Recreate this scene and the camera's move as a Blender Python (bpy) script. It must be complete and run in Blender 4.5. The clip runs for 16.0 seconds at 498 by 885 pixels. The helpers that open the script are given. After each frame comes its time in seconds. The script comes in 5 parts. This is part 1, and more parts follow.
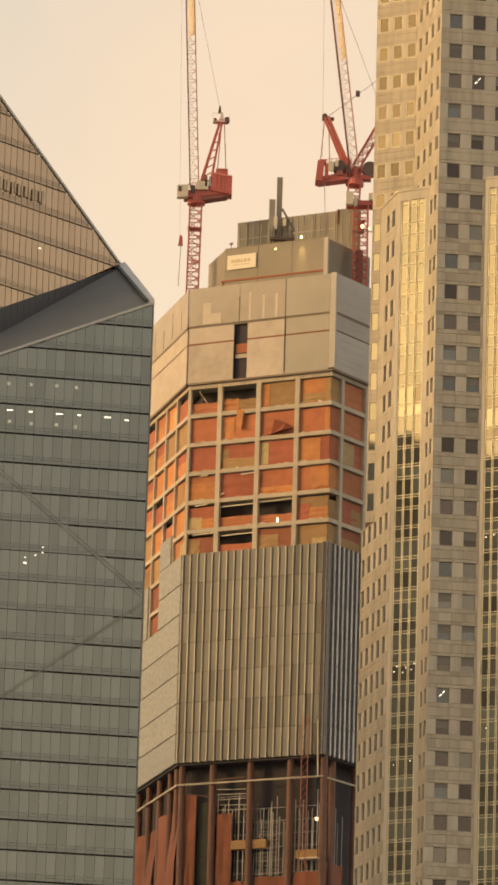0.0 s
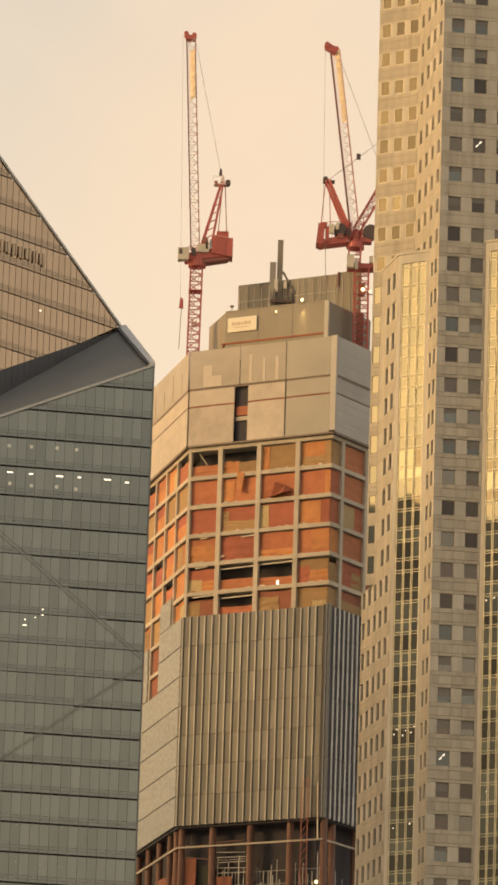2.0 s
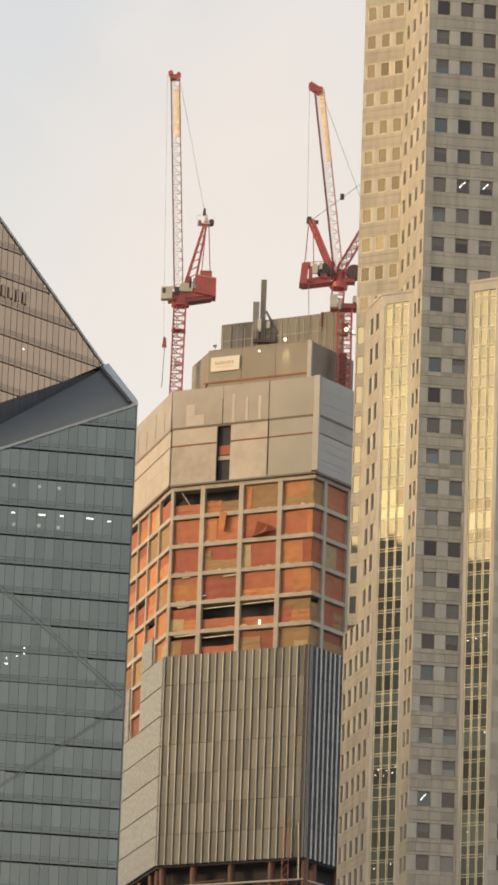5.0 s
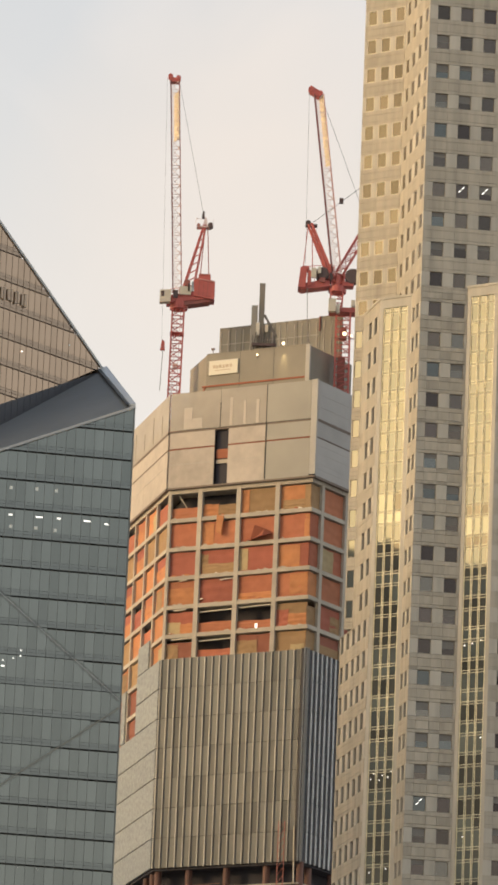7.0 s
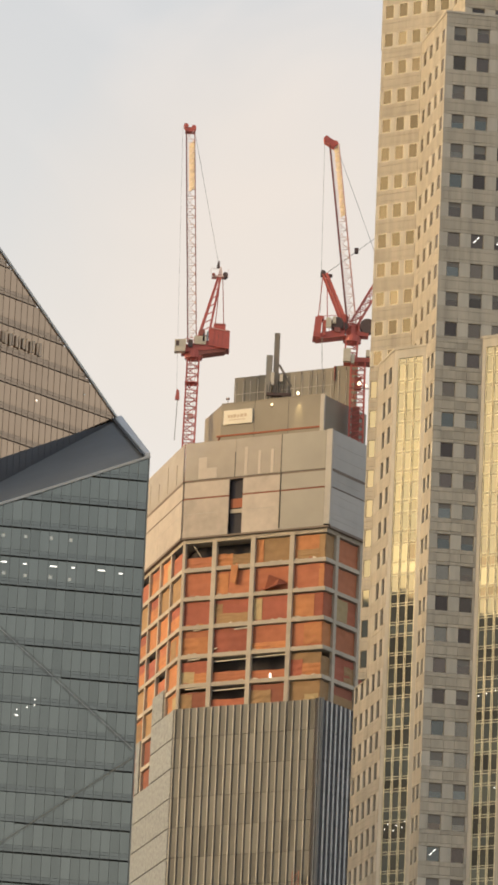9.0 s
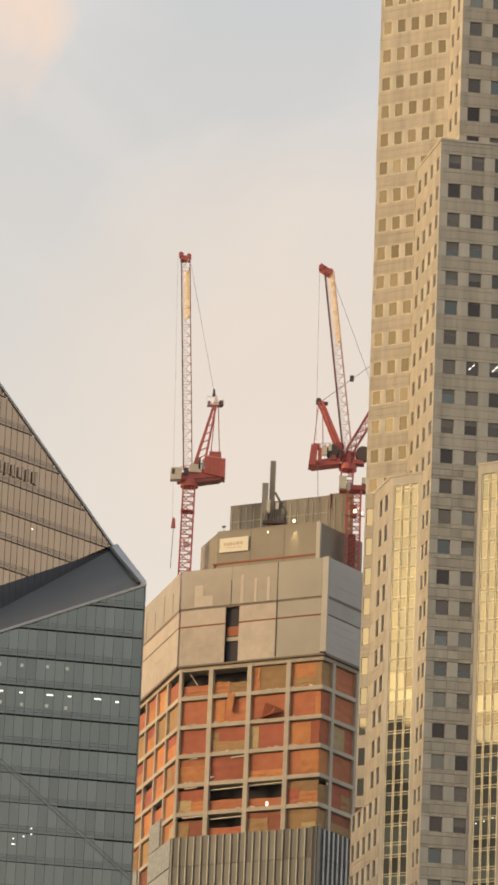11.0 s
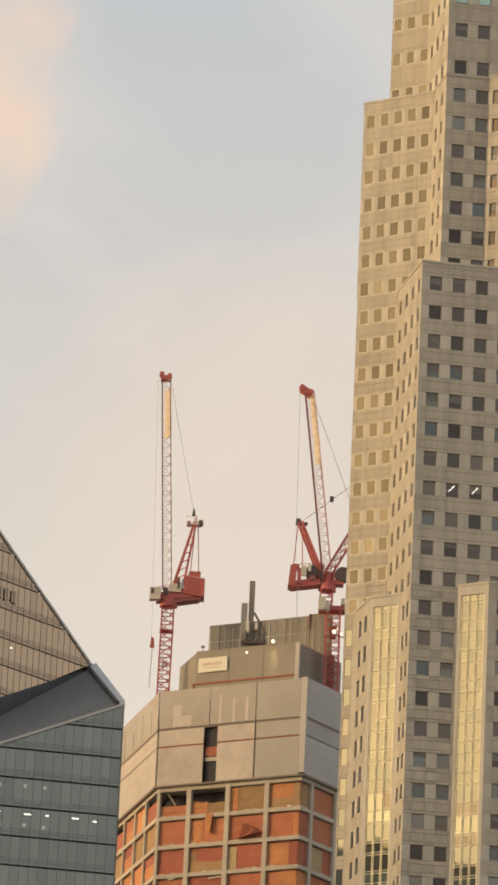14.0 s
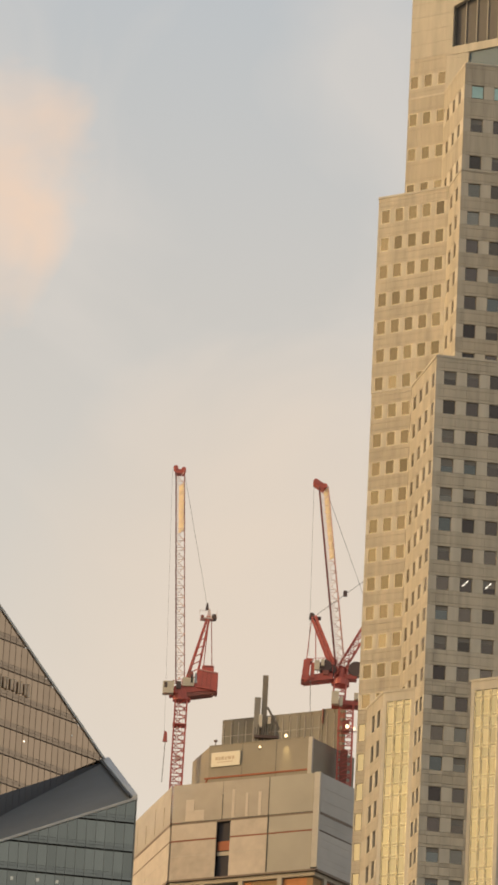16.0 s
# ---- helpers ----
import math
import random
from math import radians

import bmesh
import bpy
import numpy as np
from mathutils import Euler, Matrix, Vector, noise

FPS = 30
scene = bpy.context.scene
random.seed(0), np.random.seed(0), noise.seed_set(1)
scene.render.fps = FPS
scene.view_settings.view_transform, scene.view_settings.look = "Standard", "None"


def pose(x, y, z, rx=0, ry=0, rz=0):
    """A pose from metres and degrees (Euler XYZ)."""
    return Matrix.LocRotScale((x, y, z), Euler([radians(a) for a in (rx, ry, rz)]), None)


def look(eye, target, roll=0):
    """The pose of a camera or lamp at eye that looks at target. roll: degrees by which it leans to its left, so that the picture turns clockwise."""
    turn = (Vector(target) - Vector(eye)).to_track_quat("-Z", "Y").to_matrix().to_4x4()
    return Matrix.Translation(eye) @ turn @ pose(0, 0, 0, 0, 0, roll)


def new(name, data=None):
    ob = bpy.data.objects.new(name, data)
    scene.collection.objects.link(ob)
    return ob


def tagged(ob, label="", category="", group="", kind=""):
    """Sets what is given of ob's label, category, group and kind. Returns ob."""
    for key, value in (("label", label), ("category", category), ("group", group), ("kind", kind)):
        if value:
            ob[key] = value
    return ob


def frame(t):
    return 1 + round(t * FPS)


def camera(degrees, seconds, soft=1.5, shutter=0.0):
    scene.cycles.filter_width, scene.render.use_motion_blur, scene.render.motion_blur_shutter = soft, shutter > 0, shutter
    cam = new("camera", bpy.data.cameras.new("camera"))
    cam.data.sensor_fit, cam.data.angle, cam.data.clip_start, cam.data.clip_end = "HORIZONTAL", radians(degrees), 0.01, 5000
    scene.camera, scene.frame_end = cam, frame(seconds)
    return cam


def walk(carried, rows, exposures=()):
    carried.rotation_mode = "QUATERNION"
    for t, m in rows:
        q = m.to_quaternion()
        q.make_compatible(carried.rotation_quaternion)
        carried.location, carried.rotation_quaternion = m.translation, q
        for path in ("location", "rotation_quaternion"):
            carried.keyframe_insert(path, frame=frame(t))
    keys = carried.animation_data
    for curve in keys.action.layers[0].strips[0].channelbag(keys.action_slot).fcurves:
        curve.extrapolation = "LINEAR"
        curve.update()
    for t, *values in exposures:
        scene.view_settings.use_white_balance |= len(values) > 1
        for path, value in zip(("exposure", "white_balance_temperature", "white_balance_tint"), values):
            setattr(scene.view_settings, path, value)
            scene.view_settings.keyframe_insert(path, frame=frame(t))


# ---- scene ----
EYE = 1.7
cam = camera(5.611, 16.0, soft=3.1)
# seconds, yaw, pitch, roll in degrees: a standing camera that turns upward through a long lens
PATH = [
    (0.0, 0.0, 13.9805, 1.7013), (0.5, 0.0317, 14.1577, 1.8355), (1.0, 0.024, 14.2953, 1.7832),
    (1.5, 0.0259, 14.4503, 1.8886), (2.0, 0.0258, 14.6855, 1.8162), (2.5, -0.003, 14.9963, 1.8124),
    (3.0, -0.0625, 15.1959, 2.001), (3.5, -0.1475, 15.2473, 1.9499), (4.0, -0.1766, 15.1799, 1.992),
    (4.2, -0.1766, 15.1655, 2.0), (6.3, -0.137, 15.123, 2.13), (6.5, -0.1406, 15.1278, 2.1686),
    (7.0, -0.188, 15.1788, 2.3691), (7.5, -0.2171, 15.2615, 2.6119), (8.0, -0.1659, 15.456, 2.7337),
    (8.5, -0.0603, 15.6044, 2.6827), (8.7, -0.0186, 15.638, 2.62), (10.8, 0.018, 17.03, 2.37),
    (11.0, 0.0232, 17.1737, 2.3656), (11.5, 0.0512, 17.3881, 2.4855), (12.0, 0.0603, 17.6976, 2.5149),
    (12.5, -0.0571, 18.0382, 2.5787), (13.0, -0.1222, 18.2416, 2.6514), (13.5, -0.1749, 18.3678, 2.6),
    (14.0, -0.1527, 18.5361, 2.6741), (14.5, 0.0414, 18.6535, 2.8), (15.0, 0.0826, 18.8413, 2.87),
    (15.5, 0.0535, 19.2303, 2.9024), (16.0, 0.0676, 19.5887, 2.956),
]
walk(cam, [(t, pose(0, 0, EYE, 0, 0, yaw) @ pose(0, 0, 0, 90 + pitch) @ pose(0, 0, 0, 0, 0, roll)) for t, yaw, pitch, roll in PATH],
     exposures=[(0.0, 0.12, 8500, 14), (2.0, 0.12, 8500, 14), (2.5, 0.13, 6950, 12), (2.9, 0.17, 6500, 11), (3.5, 0.2, 6300, 10), (8.5, 0.18, 6350, 10), (11.0, 0.06, 6700, 11), (13.0, 0.03, 6750, 11), (16.0, -0.07, 7050, 11)])

# ---- world and sun ----
SUN_AZ, SUN_EL = radians(191.0), radians(11.0)  # the sun stands low beyond the left-hand tower
SUN_DIR = Vector((math.cos(SUN_AZ) * math.cos(SUN_EL), math.sin(SUN_AZ) * math.cos(SUN_EL), math.sin(SUN_EL)))
GLOW_DIR = Vector((math.cos(radians(195)) * math.cos(SUN_EL), math.sin(radians(195)) * math.cos(SUN_EL), math.sin(SUN_EL)))
CLOUD_DIR = Vector((-0.0505, 0.9222, 0.3828)).normalized()
CLOUD_TAIL = Vector((-0.0640, 0.9290, 0.3650)).normalized()

world = bpy.data.worlds.new("sky")
scene.world = world
world.use_nodes = True
wn, wl = world.node_tree.nodes, world.node_tree.links
wn.clear()


def wnode(kind, **values):
    n = wn.new(kind)
    for key, value in values.items():
        n.inputs[key].default_value = value
    return n


def wmath(op, a, b=None):
    n = wn.new("ShaderNodeMath")
    n.operation = op
    for i, s in enumerate((a, b)):
        if s is None:
            continue
        if isinstance(s, (int, float)):
            n.inputs[i].default_value = s
        else:
            wl.new(s, n.inputs[i])
    return n.outputs[0]


def wdot(direction):
    n = wn.new("ShaderNodeVectorMath")
    n.operation = "DOT_PRODUCT"
    wl.new(sky_dir, n.inputs[0])
    n.inputs[1].default_value = direction
    return n.outputs["Value"]


def wmix(fac, a, b):
    n = wn.new("ShaderNodeMixRGB")
    for i, s in enumerate((fac, a, b)):
        if isinstance(s, (int, float, tuple)):
            n.inputs[i].default_value = s
        else:
            wl.new(s, n.inputs[i])
    return n.outputs[0]


sky_dir = wn.new("ShaderNodeTexCoord").outputs["Generated"]
sep = wn.new("ShaderNodeSeparateXYZ")
wl.new(sky_dir, sep.inputs[0])
ramp = wn.new("ShaderNodeValToRGB")
wl.new(sep.outputs[2], ramp.inputs[0])
stops = [(0.0, (0.62, 0.55, 0.47, 1)), (0.22, (0.76, 0.65, 0.53, 1)), (0.28, (0.71, 0.635, 0.545, 1)), (0.36, (0.595, 0.57, 0.535, 1)), (0.41, (0.515, 0.54, 0.56, 1)), (0.455, (0.44, 0.50, 0.58, 1)), (1.0, (0.42, 0.47, 0.56, 1))]
while len(ramp.color_ramp.elements) < len(stops):
    ramp.color_ramp.elements.new(0.5)
for el, (p, c) in zip(ramp.color_ramp.elements, stops):
    el.position, el.color = p, c
veil = wnode("ShaderNodeTexNoise", Scale=15.0, Detail=4.0, Roughness=0.5, Distortion=0.9)
wl.new(sky_dir, veil.inputs["Vector"])
veil_fac = wmath("MULTIPLY", wmath("SUBTRACT", veil.outputs[0], 0.45), 2.3)
col = wmix(wmath("MAXIMUM", wmath("MINIMUM", veil_fac, 0.48), 0.0), ramp.outputs[0], (0.74, 0.68, 0.62, 1))
# a peach veil low in the sky behind the cranes
haze = wmath("MULTIPLY", wmath("SUBTRACT", wdot(Vector((0.006, 0.953, 0.303)).normalized()), 0.9983), 430.0)
haze = wmath("MINIMUM", wmath("MAXIMUM", wmath("ADD", haze, wmath("MULTIPLY", wmath("SUBTRACT", veil.outputs[0], 0.5), 0.8)), 0.0), 0.75)
col = wmix(haze, col, (0.80, 0.655, 0.515, 1))
# one soft pink cloud
puff = wnode("ShaderNodeTexNoise", Scale=38.0, Detail=4.0, Roughness=0.5, Distortion=0.4)
wl.new(sky_dir, puff.inputs["Vector"])
near = wmath("MULTIPLY", wmath("SUBTRACT", wdot(CLOUD_DIR), 0.99976), 3400.0)
tail = wmath("MULTIPLY", wmath("SUBTRACT", wdot(CLOUD_TAIL), 0.99982), 1800.0)
near = wmath("MAXIMUM", near, tail)
puff_fac = wmath("MINIMUM", wmath("MAXIMUM", wmath("ADD", near, wmath("MULTIPLY", wmath("SUBTRACT", puff.outputs[0], 0.5), 2.2)), 0.0), 0.9)
col = wmix(puff_fac, col, (0.92, 0.655, 0.465, 1))
# the sky away from the sun is cooler
away = wmath("MINIMUM", wmath("MAXIMUM", wdot(Vector((0.5, -0.86, 0.0))), 0.0), 0.75)
east = wn.new("ShaderNodeValToRGB")
wl.new(sep.outputs[2], east.inputs[0])
east.color_ramp.elements.new(0.5)
for el, (p, c) in zip(east.color_ramp.elements, [(0.17, (0.63, 0.59, 0.54, 1)), (0.26, (0.60, 0.605, 0.59, 1)), (0.40, (0.55, 0.59, 0.585, 1))]):
    el.position, el.color = p, c
col = wmix(away, col, east.outputs[0])
# evening glow round the low sun
glow = wmath("POWER", wmath("MAXIMUM", wdot(GLOW_DIR), 0.0), 12.0)
col = wmix(glow, col, (4.1, 2.85, 1.25, 1))
clouds = wnode("ShaderNodeBackground", Strength=0.92)
wl.new(col, clouds.inputs[0])
sky = wn.new("ShaderNodeTexSky")
sky.sky_type, sky.sun_disc = "NISHITA", False
sky.sun_elevation, sky.sun_rotation = SUN_EL, math.atan2(SUN_DIR.x, SUN_DIR.y)
clear = wnode("ShaderNodeBackground", Strength=0.05)
wl.new(sky.outputs[0], clear.inputs[0])
both = wn.new("ShaderNodeAddShader")
wl.new(clouds.outputs[0], both.inputs[0])
wl.new(clear.outputs[0], both.inputs[1])
wl.new(both.outputs[0], wn.new("ShaderNodeOutputWorld").inputs[0])

sun = new("sun", bpy.data.lights.new("sun", "SUN"))
sun.data.energy, sun.data.angle, sun.data.color = 1.75, radians(10), (1.0, 0.72, 0.4)
sun.matrix_world = look((0, 0, 0), -SUN_DIR)


# ---- materials ----
def material(name, color, rough=0.8, metal=0.0, spread=0.15, grain=2.0, coarse=0.12, bump=0.1, each=0.0, hue=None, emit=0.0, streak=False, clear_part=0.0):
    """A node material: base colour varied at two scales and from piece to piece, with a fine relief."""
    m = bpy.data.materials.new(name)
    m.use_nodes = True
    nt = m.node_tree
    b = nt.nodes["Principled BSDF"]
    b.inputs["Roughness"].default_value, b.inputs["Metallic"].default_value = rough, metal
    geo = nt.nodes.new("ShaderNodeTexCoord").outputs["Object"]
    mapping = nt.nodes.new("ShaderNodeMapping")
    mapping.inputs["Scale"].default_value = (1, 1, 0.12) if streak else (1, 1, 1)
    nt.links.new(geo, mapping.inputs[0])
    info = nt.nodes.new("ShaderNodeObjectInfo")
    shift = nt.nodes.new("ShaderNodeVectorMath")
    shift.operation = "MULTIPLY_ADD"
    shift.inputs[1].default_value = (1, 1, 1)
    nt.links.new(mapping.outputs[0], shift.inputs[0])
    spreadv = nt.nodes.new("ShaderNodeMath")
    spreadv.operation = "MULTIPLY"
    spreadv.inputs[1].default_value = 60.0
    nt.links.new(info.outputs["Random"], spreadv.inputs[0])
    nt.links.new(spreadv.outputs[0], shift.inputs[2])

    def noise_at(scale, detail):
        n = nt.nodes.new("ShaderNodeTexNoise")
        n.inputs["Scale"].default_value, n.inputs["Detail"].default_value = scale, detail
        nt.links.new(shift.outputs[0], n.inputs["Vector"])
        return n.outputs[0]

    fine, broad = noise_at(grain, 5.0), noise_at(coarse, 3.0)

    def calc(op, a, c):
        n = nt.nodes.new("ShaderNodeMath")
        n.operation = op
        for i, s in enumerate((a, c)):
            if isinstance(s, (int, float)):
                n.inputs[i].default_value = s
            else:
                nt.links.new(s, n.inputs[i])
        return n.outputs[0]

    value = calc("ADD", calc("MULTIPLY", calc("SUBTRACT", fine, 0.5), spread * 1.6), calc("MULTIPLY", calc("SUBTRACT", broad, 0.5), spread * 2.2))
    value = calc("ADD", value, calc("MULTIPLY", calc("SUBTRACT", info.outputs["Random"], 0.5), each))
    value = calc("ADD", value, 1.0)
    base = nt.nodes.new("ShaderNodeRGB")
    base.outputs[0].default_value = (*color, 1)
    tint = base.outputs[0]
    if hue:
        rampn = nt.nodes.new("ShaderNodeValToRGB")
        rampn.color_ramp.interpolation = "CONSTANT"
        while len(rampn.color_ramp.elements) < len(hue):
            rampn.color_ramp.elements.new(0.5)
        for i, (el, c) in enumerate(zip(rampn.color_ramp.elements, hue)):
            el.position, el.color = i / len(hue), (*c, 1)
        again = calc("FRACT", calc("MULTIPLY", info.outputs["Random"], 7.31), 0.0)
        nt.links.new(again, rampn.inputs[0])
        tint = rampn.outputs[0]
    mul = nt.nodes.new("ShaderNodeVectorMath")
    mul.operation = "SCALE"
    nt.links.new(tint, mul.inputs[0])
    nt.links.new(value, mul.inputs["Scale"])
    nt.links.new(mul.outputs[0], b.inputs["Base Color"])
    if bump:
        bn = nt.nodes.new("ShaderNodeBump")
        bn.inputs["Strength"].default_value, bn.inputs["Distance"].default_value = bump, 0.05
        nt.links.new(fine, bn.inputs["Height"])
        nt.links.new(bn.outputs[0], b.inputs["Normal"])
    if emit:
        b.inputs["Emission Color"].default_value, b.inputs["Emission Strength"].default_value = (*color, 1), emit
    if clear_part:
        tr = nt.nodes.new("ShaderNodeBsdfTransparent")
        mix = nt.nodes.new("ShaderNodeMixShader")
        mix.inputs[0].default_value = clear_part
        nt.links.new(b.outputs[0], mix.inputs[1])
        nt.links.new(tr.outputs[0], mix.inputs[2])
        nt.links.new(mix.outputs[0], nt.nodes["Material Output"].inputs[0])
    return m


STONE = material("granite_cladding", (0.48, 0.43, 0.35), 0.75, spread=0.27, grain=1.3, coarse=0.33, each=0.12, streak=True)
STONE_BAND = material("flamed_granite_band", (0.43, 0.375, 0.295), 0.85, spread=0.33, grain=1.5, coarse=0.4, each=0.12, streak=True)
BLIND = material("pale_window_blind", (0.20, 0.18, 0.155), 0.6)
TEAL = material("pale_teal_glass", (0.42, 0.60, 0.55), 0.3, 0.3)
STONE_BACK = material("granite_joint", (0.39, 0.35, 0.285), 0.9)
PANE = material("office_glass", (0.1, 0.09, 0.07), 0.15, 0.85, spread=0.12, grain=0.8, bump=0.0, each=0.5,
                hue=[(0.12, 0.10, 0.085), (0.16, 0.13, 0.105), (0.13, 0.105, 0.09), (0.172, 0.176, 0.162), (0.11, 0.09, 0.075), (0.20, 0.18, 0.15), (0.08, 0.065, 0.058)])
FRAME_PALE = material("pale_window_frame", (0.56, 0.49, 0.38), 0.55, 0.2)
# two copies of the office glass, toned for what their sides mirror
TAN_PANE = material("tan_reflection_glass", (0.135, 0.115, 0.09), 0.12, 0.9, spread=0.1, grain=0.8, bump=0.0, each=0.35,
                    hue=[(0.122, 0.105, 0.083), (0.14, 0.12, 0.094), (0.108, 0.094, 0.075), (0.128, 0.112, 0.086), (0.157, 0.137, 0.106)])
SIDE_PANE = material("brown_reflection_glass", (0.20, 0.16, 0.115), 0.2, 0.7, spread=0.1, grain=0.8, bump=0.0, each=0.3)
FRAME = material("window_frame_metal", (0.24, 0.2, 0.155), 0.5, 0.4)
BAY_PANE = material("coated_bay_glass", (0.21, 0.215, 0.203), 0.025, 1.0, spread=0.05, grain=0.6, bump=0.015, each=0.12,
                    hue=[(0.215, 0.208, 0.178), (0.2, 0.2, 0.175), (0.225, 0.218, 0.18), (0.195, 0.192, 0.17), (0.215, 0.208, 0.18)])
SIDE_DARK = material("dark_side_glass", (0.06, 0.052, 0.045), 0.2, 0.8, spread=0.1, grain=0.8, bump=0.0, each=0.6)
BAY_PANE_DARK = material("dark_bay_glass", (0.165, 0.148, 0.122), 0.03, 1.0, spread=0.05, grain=0.6, bump=0.01, each=0.4)
BAY_PANE_GREEN = material("green_grey_bay_glass", (0.285, 0.28, 0.23), 0.03, 1.0, spread=0.05, grain=0.6, bump=0.01, each=0.2)
MULLION = material("pale_mullion_metal", (0.82, 0.74, 0.52), 0.5, 0.2)
BRONZE_BAND = material("bronze_spandrel_glass", (0.34, 0.25, 0.18), 0.08, 1.0, spread=0.08, grain=0.2, bump=0.01, each=0.06)
DARK_BAND = material("grey_spandrel_glass", (0.19, 0.2, 0.187), 0.12, 1.0, spread=0.12, grain=0.35, bump=0.01, each=0.06)
DARK_GLASS = material("grey_curtain_glass", (0.212, 0.224, 0.204), 0.1, 1.0, spread=0.18, grain=0.35, coarse=0.06, bump=0.01, each=0.1, streak=True)
BRONZE_GLASS = material("bronze_curtain_glass", (0.43, 0.31, 0.215), 0.04, 1.0, spread=0.08, grain=0.2, bump=0.01, each=0.06)
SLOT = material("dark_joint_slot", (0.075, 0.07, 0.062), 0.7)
THIN_MULLION = material("thin_dark_mullion", (0.16, 0.165, 0.155), 0.35, 0.7)
HIP_SHADE = material("hip_trim_shade", (0.05, 0.055, 0.06), 0.7)
PALE_SEAM = material("pale_fold_seam", (0.22, 0.22, 0.19), 0.5)
NET = material("dark_green_net", (0.055, 0.056, 0.045), 0.9, spread=0.4, grain=2.0)
BAND_GLASS = material("slate_glass_band", (0.10, 0.145, 0.18), 0.4, spread=0.08)
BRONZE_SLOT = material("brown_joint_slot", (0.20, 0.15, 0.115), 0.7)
BRONZE_MULLION = material("thin_bronze_mullion", (0.26, 0.195, 0.14), 0.4, 0.5)
TRIM = material("pale_edge_trim", (0.46, 0.46, 0.45), 0.45, 0.3)
# blue-grey stands in for the roof facet mirrored in the bronze glass
ROOF_REFLECT = material("painted_roof_reflection", (0.075, 0.08, 0.094), 0.4, spread=0.1)
ROOF_METAL = material("grey_roof_panel", (0.158, 0.17, 0.182), 0.8, 0.0, spread=0.1, grain=0.3)
ROOF_METAL.node_tree.nodes["Principled BSDF"].inputs["Specular IOR Level"].default_value = 0.15
CONCRETE = material("raw_concrete", (0.49, 0.425, 0.34), 0.9, spread=0.22, grain=0.9, coarse=0.15, each=0.1)
SCREEN = material("grey_screen_panel", (0.345, 0.315, 0.265), 0.6, spread=0.12, grain=0.3, coarse=0.1, bump=0.04, each=0.14)
SCREEN_MESH = material("beige_mesh_screen", (0.49, 0.42, 0.35), 0.75, spread=0.2, grain=0.9, coarse=0.22, bump=0.1, each=0.1)
# cool grey, lightened in colour for light the right side lacks
SCREEN_LIFTED = material("lightened_grey_mesh_screen", (0.45, 0.415, 0.38), 0.7, spread=0.12, grain=0.5, coarse=0.15, bump=0.05, each=0.12)
HOARDING = material("dark_streaked_hoarding", (0.235, 0.215, 0.18), 0.75, spread=0.25, grain=0.8, coarse=0.3, bump=0.1, each=0.2, streak=True)
SCREEN_OPEN = material("perforated_screen_panel", (0.50, 0.44, 0.37), 0.7, spread=0.15, grain=0.5, bump=0.04, each=0.1, clear_part=0.2)
RED_LINE = material("rust_red_strip", (0.30, 0.085, 0.04), 0.7, spread=0.2)
TARP = material("orange_safety_sheet", (0.5, 0.15, 0.05), 0.8, spread=0.22, grain=0.8, coarse=0.25, bump=0.3, each=0.2,
                hue=[(0.43, 0.14, 0.075), (0.38, 0.115, 0.068), (0.45, 0.165, 0.08), (0.46, 0.155, 0.078), (0.37, 0.11, 0.068), (0.48, 0.175, 0.085)])
TARP_DULL = material("dull_orange_sheet", (0.27, 0.098, 0.06), 0.85, spread=0.3, grain=0.6, coarse=0.2, bump=0.3, each=0.3)
TARP_BRIGHT = material("bright_orange_sheet", (0.52, 0.215, 0.085), 0.8, spread=0.25, grain=0.9, coarse=0.3, bump=0.3, each=0.25)
PLY_PALE = material("pale_yellow_board", (0.47, 0.35, 0.185), 0.8, spread=0.2, grain=0.9, each=0.2)
STEEL_GREY = material("galvanised_scaffold_tube", (0.40, 0.40, 0.40), 0.5, 0.4, spread=0.2, each=0.4)
PLY = material("tan_plywood_sheet", (0.36, 0.22, 0.105), 0.8, spread=0.25, grain=0.8, each=0.25)
# near-black base colour stands in for the missing light inside the building
VOID = material("painted_unlit_depth", (0.058, 0.052, 0.058), 0.9, spread=0.3, grain=0.4)
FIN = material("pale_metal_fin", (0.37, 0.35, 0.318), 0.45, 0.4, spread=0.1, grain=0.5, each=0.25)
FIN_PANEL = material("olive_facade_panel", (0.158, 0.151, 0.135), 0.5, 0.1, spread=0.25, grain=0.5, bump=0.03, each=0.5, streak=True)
SIDE_PANEL = material("grey_corrugated_panel", (0.30, 0.305, 0.29), 0.65, spread=0.45, grain=3.6, coarse=1.6, bump=1.0, each=0.1)
RUST = material("primed_red_steel", (0.19, 0.095, 0.07), 0.7, spread=0.25, grain=0.8, each=0.2)
# cream panels carry the sunlit tone of the upper jibs in their colour
JIB_PALE = material("sunlit_cream_panel", (0.82, 0.68, 0.48), 0.6, spread=0.1)
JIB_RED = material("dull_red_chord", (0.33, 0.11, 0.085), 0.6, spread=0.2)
DARK_RED = material("dark_brown_red", (0.20, 0.065, 0.055), 0.6, spread=0.2)
# pinks lightened in colour to stand in for haze and sun on the cranes
JIB_PINK = material("haze_pink_chord", (0.60, 0.30, 0.26), 0.6, spread=0.2)
LACE = material("haze_pink_lacing", (0.86, 0.68, 0.62), 0.6, spread=0.2)
RED = material("red_crane_paint", (0.52, 0.12, 0.095), 0.5, spread=0.2, grain=1.0, each=0.1)
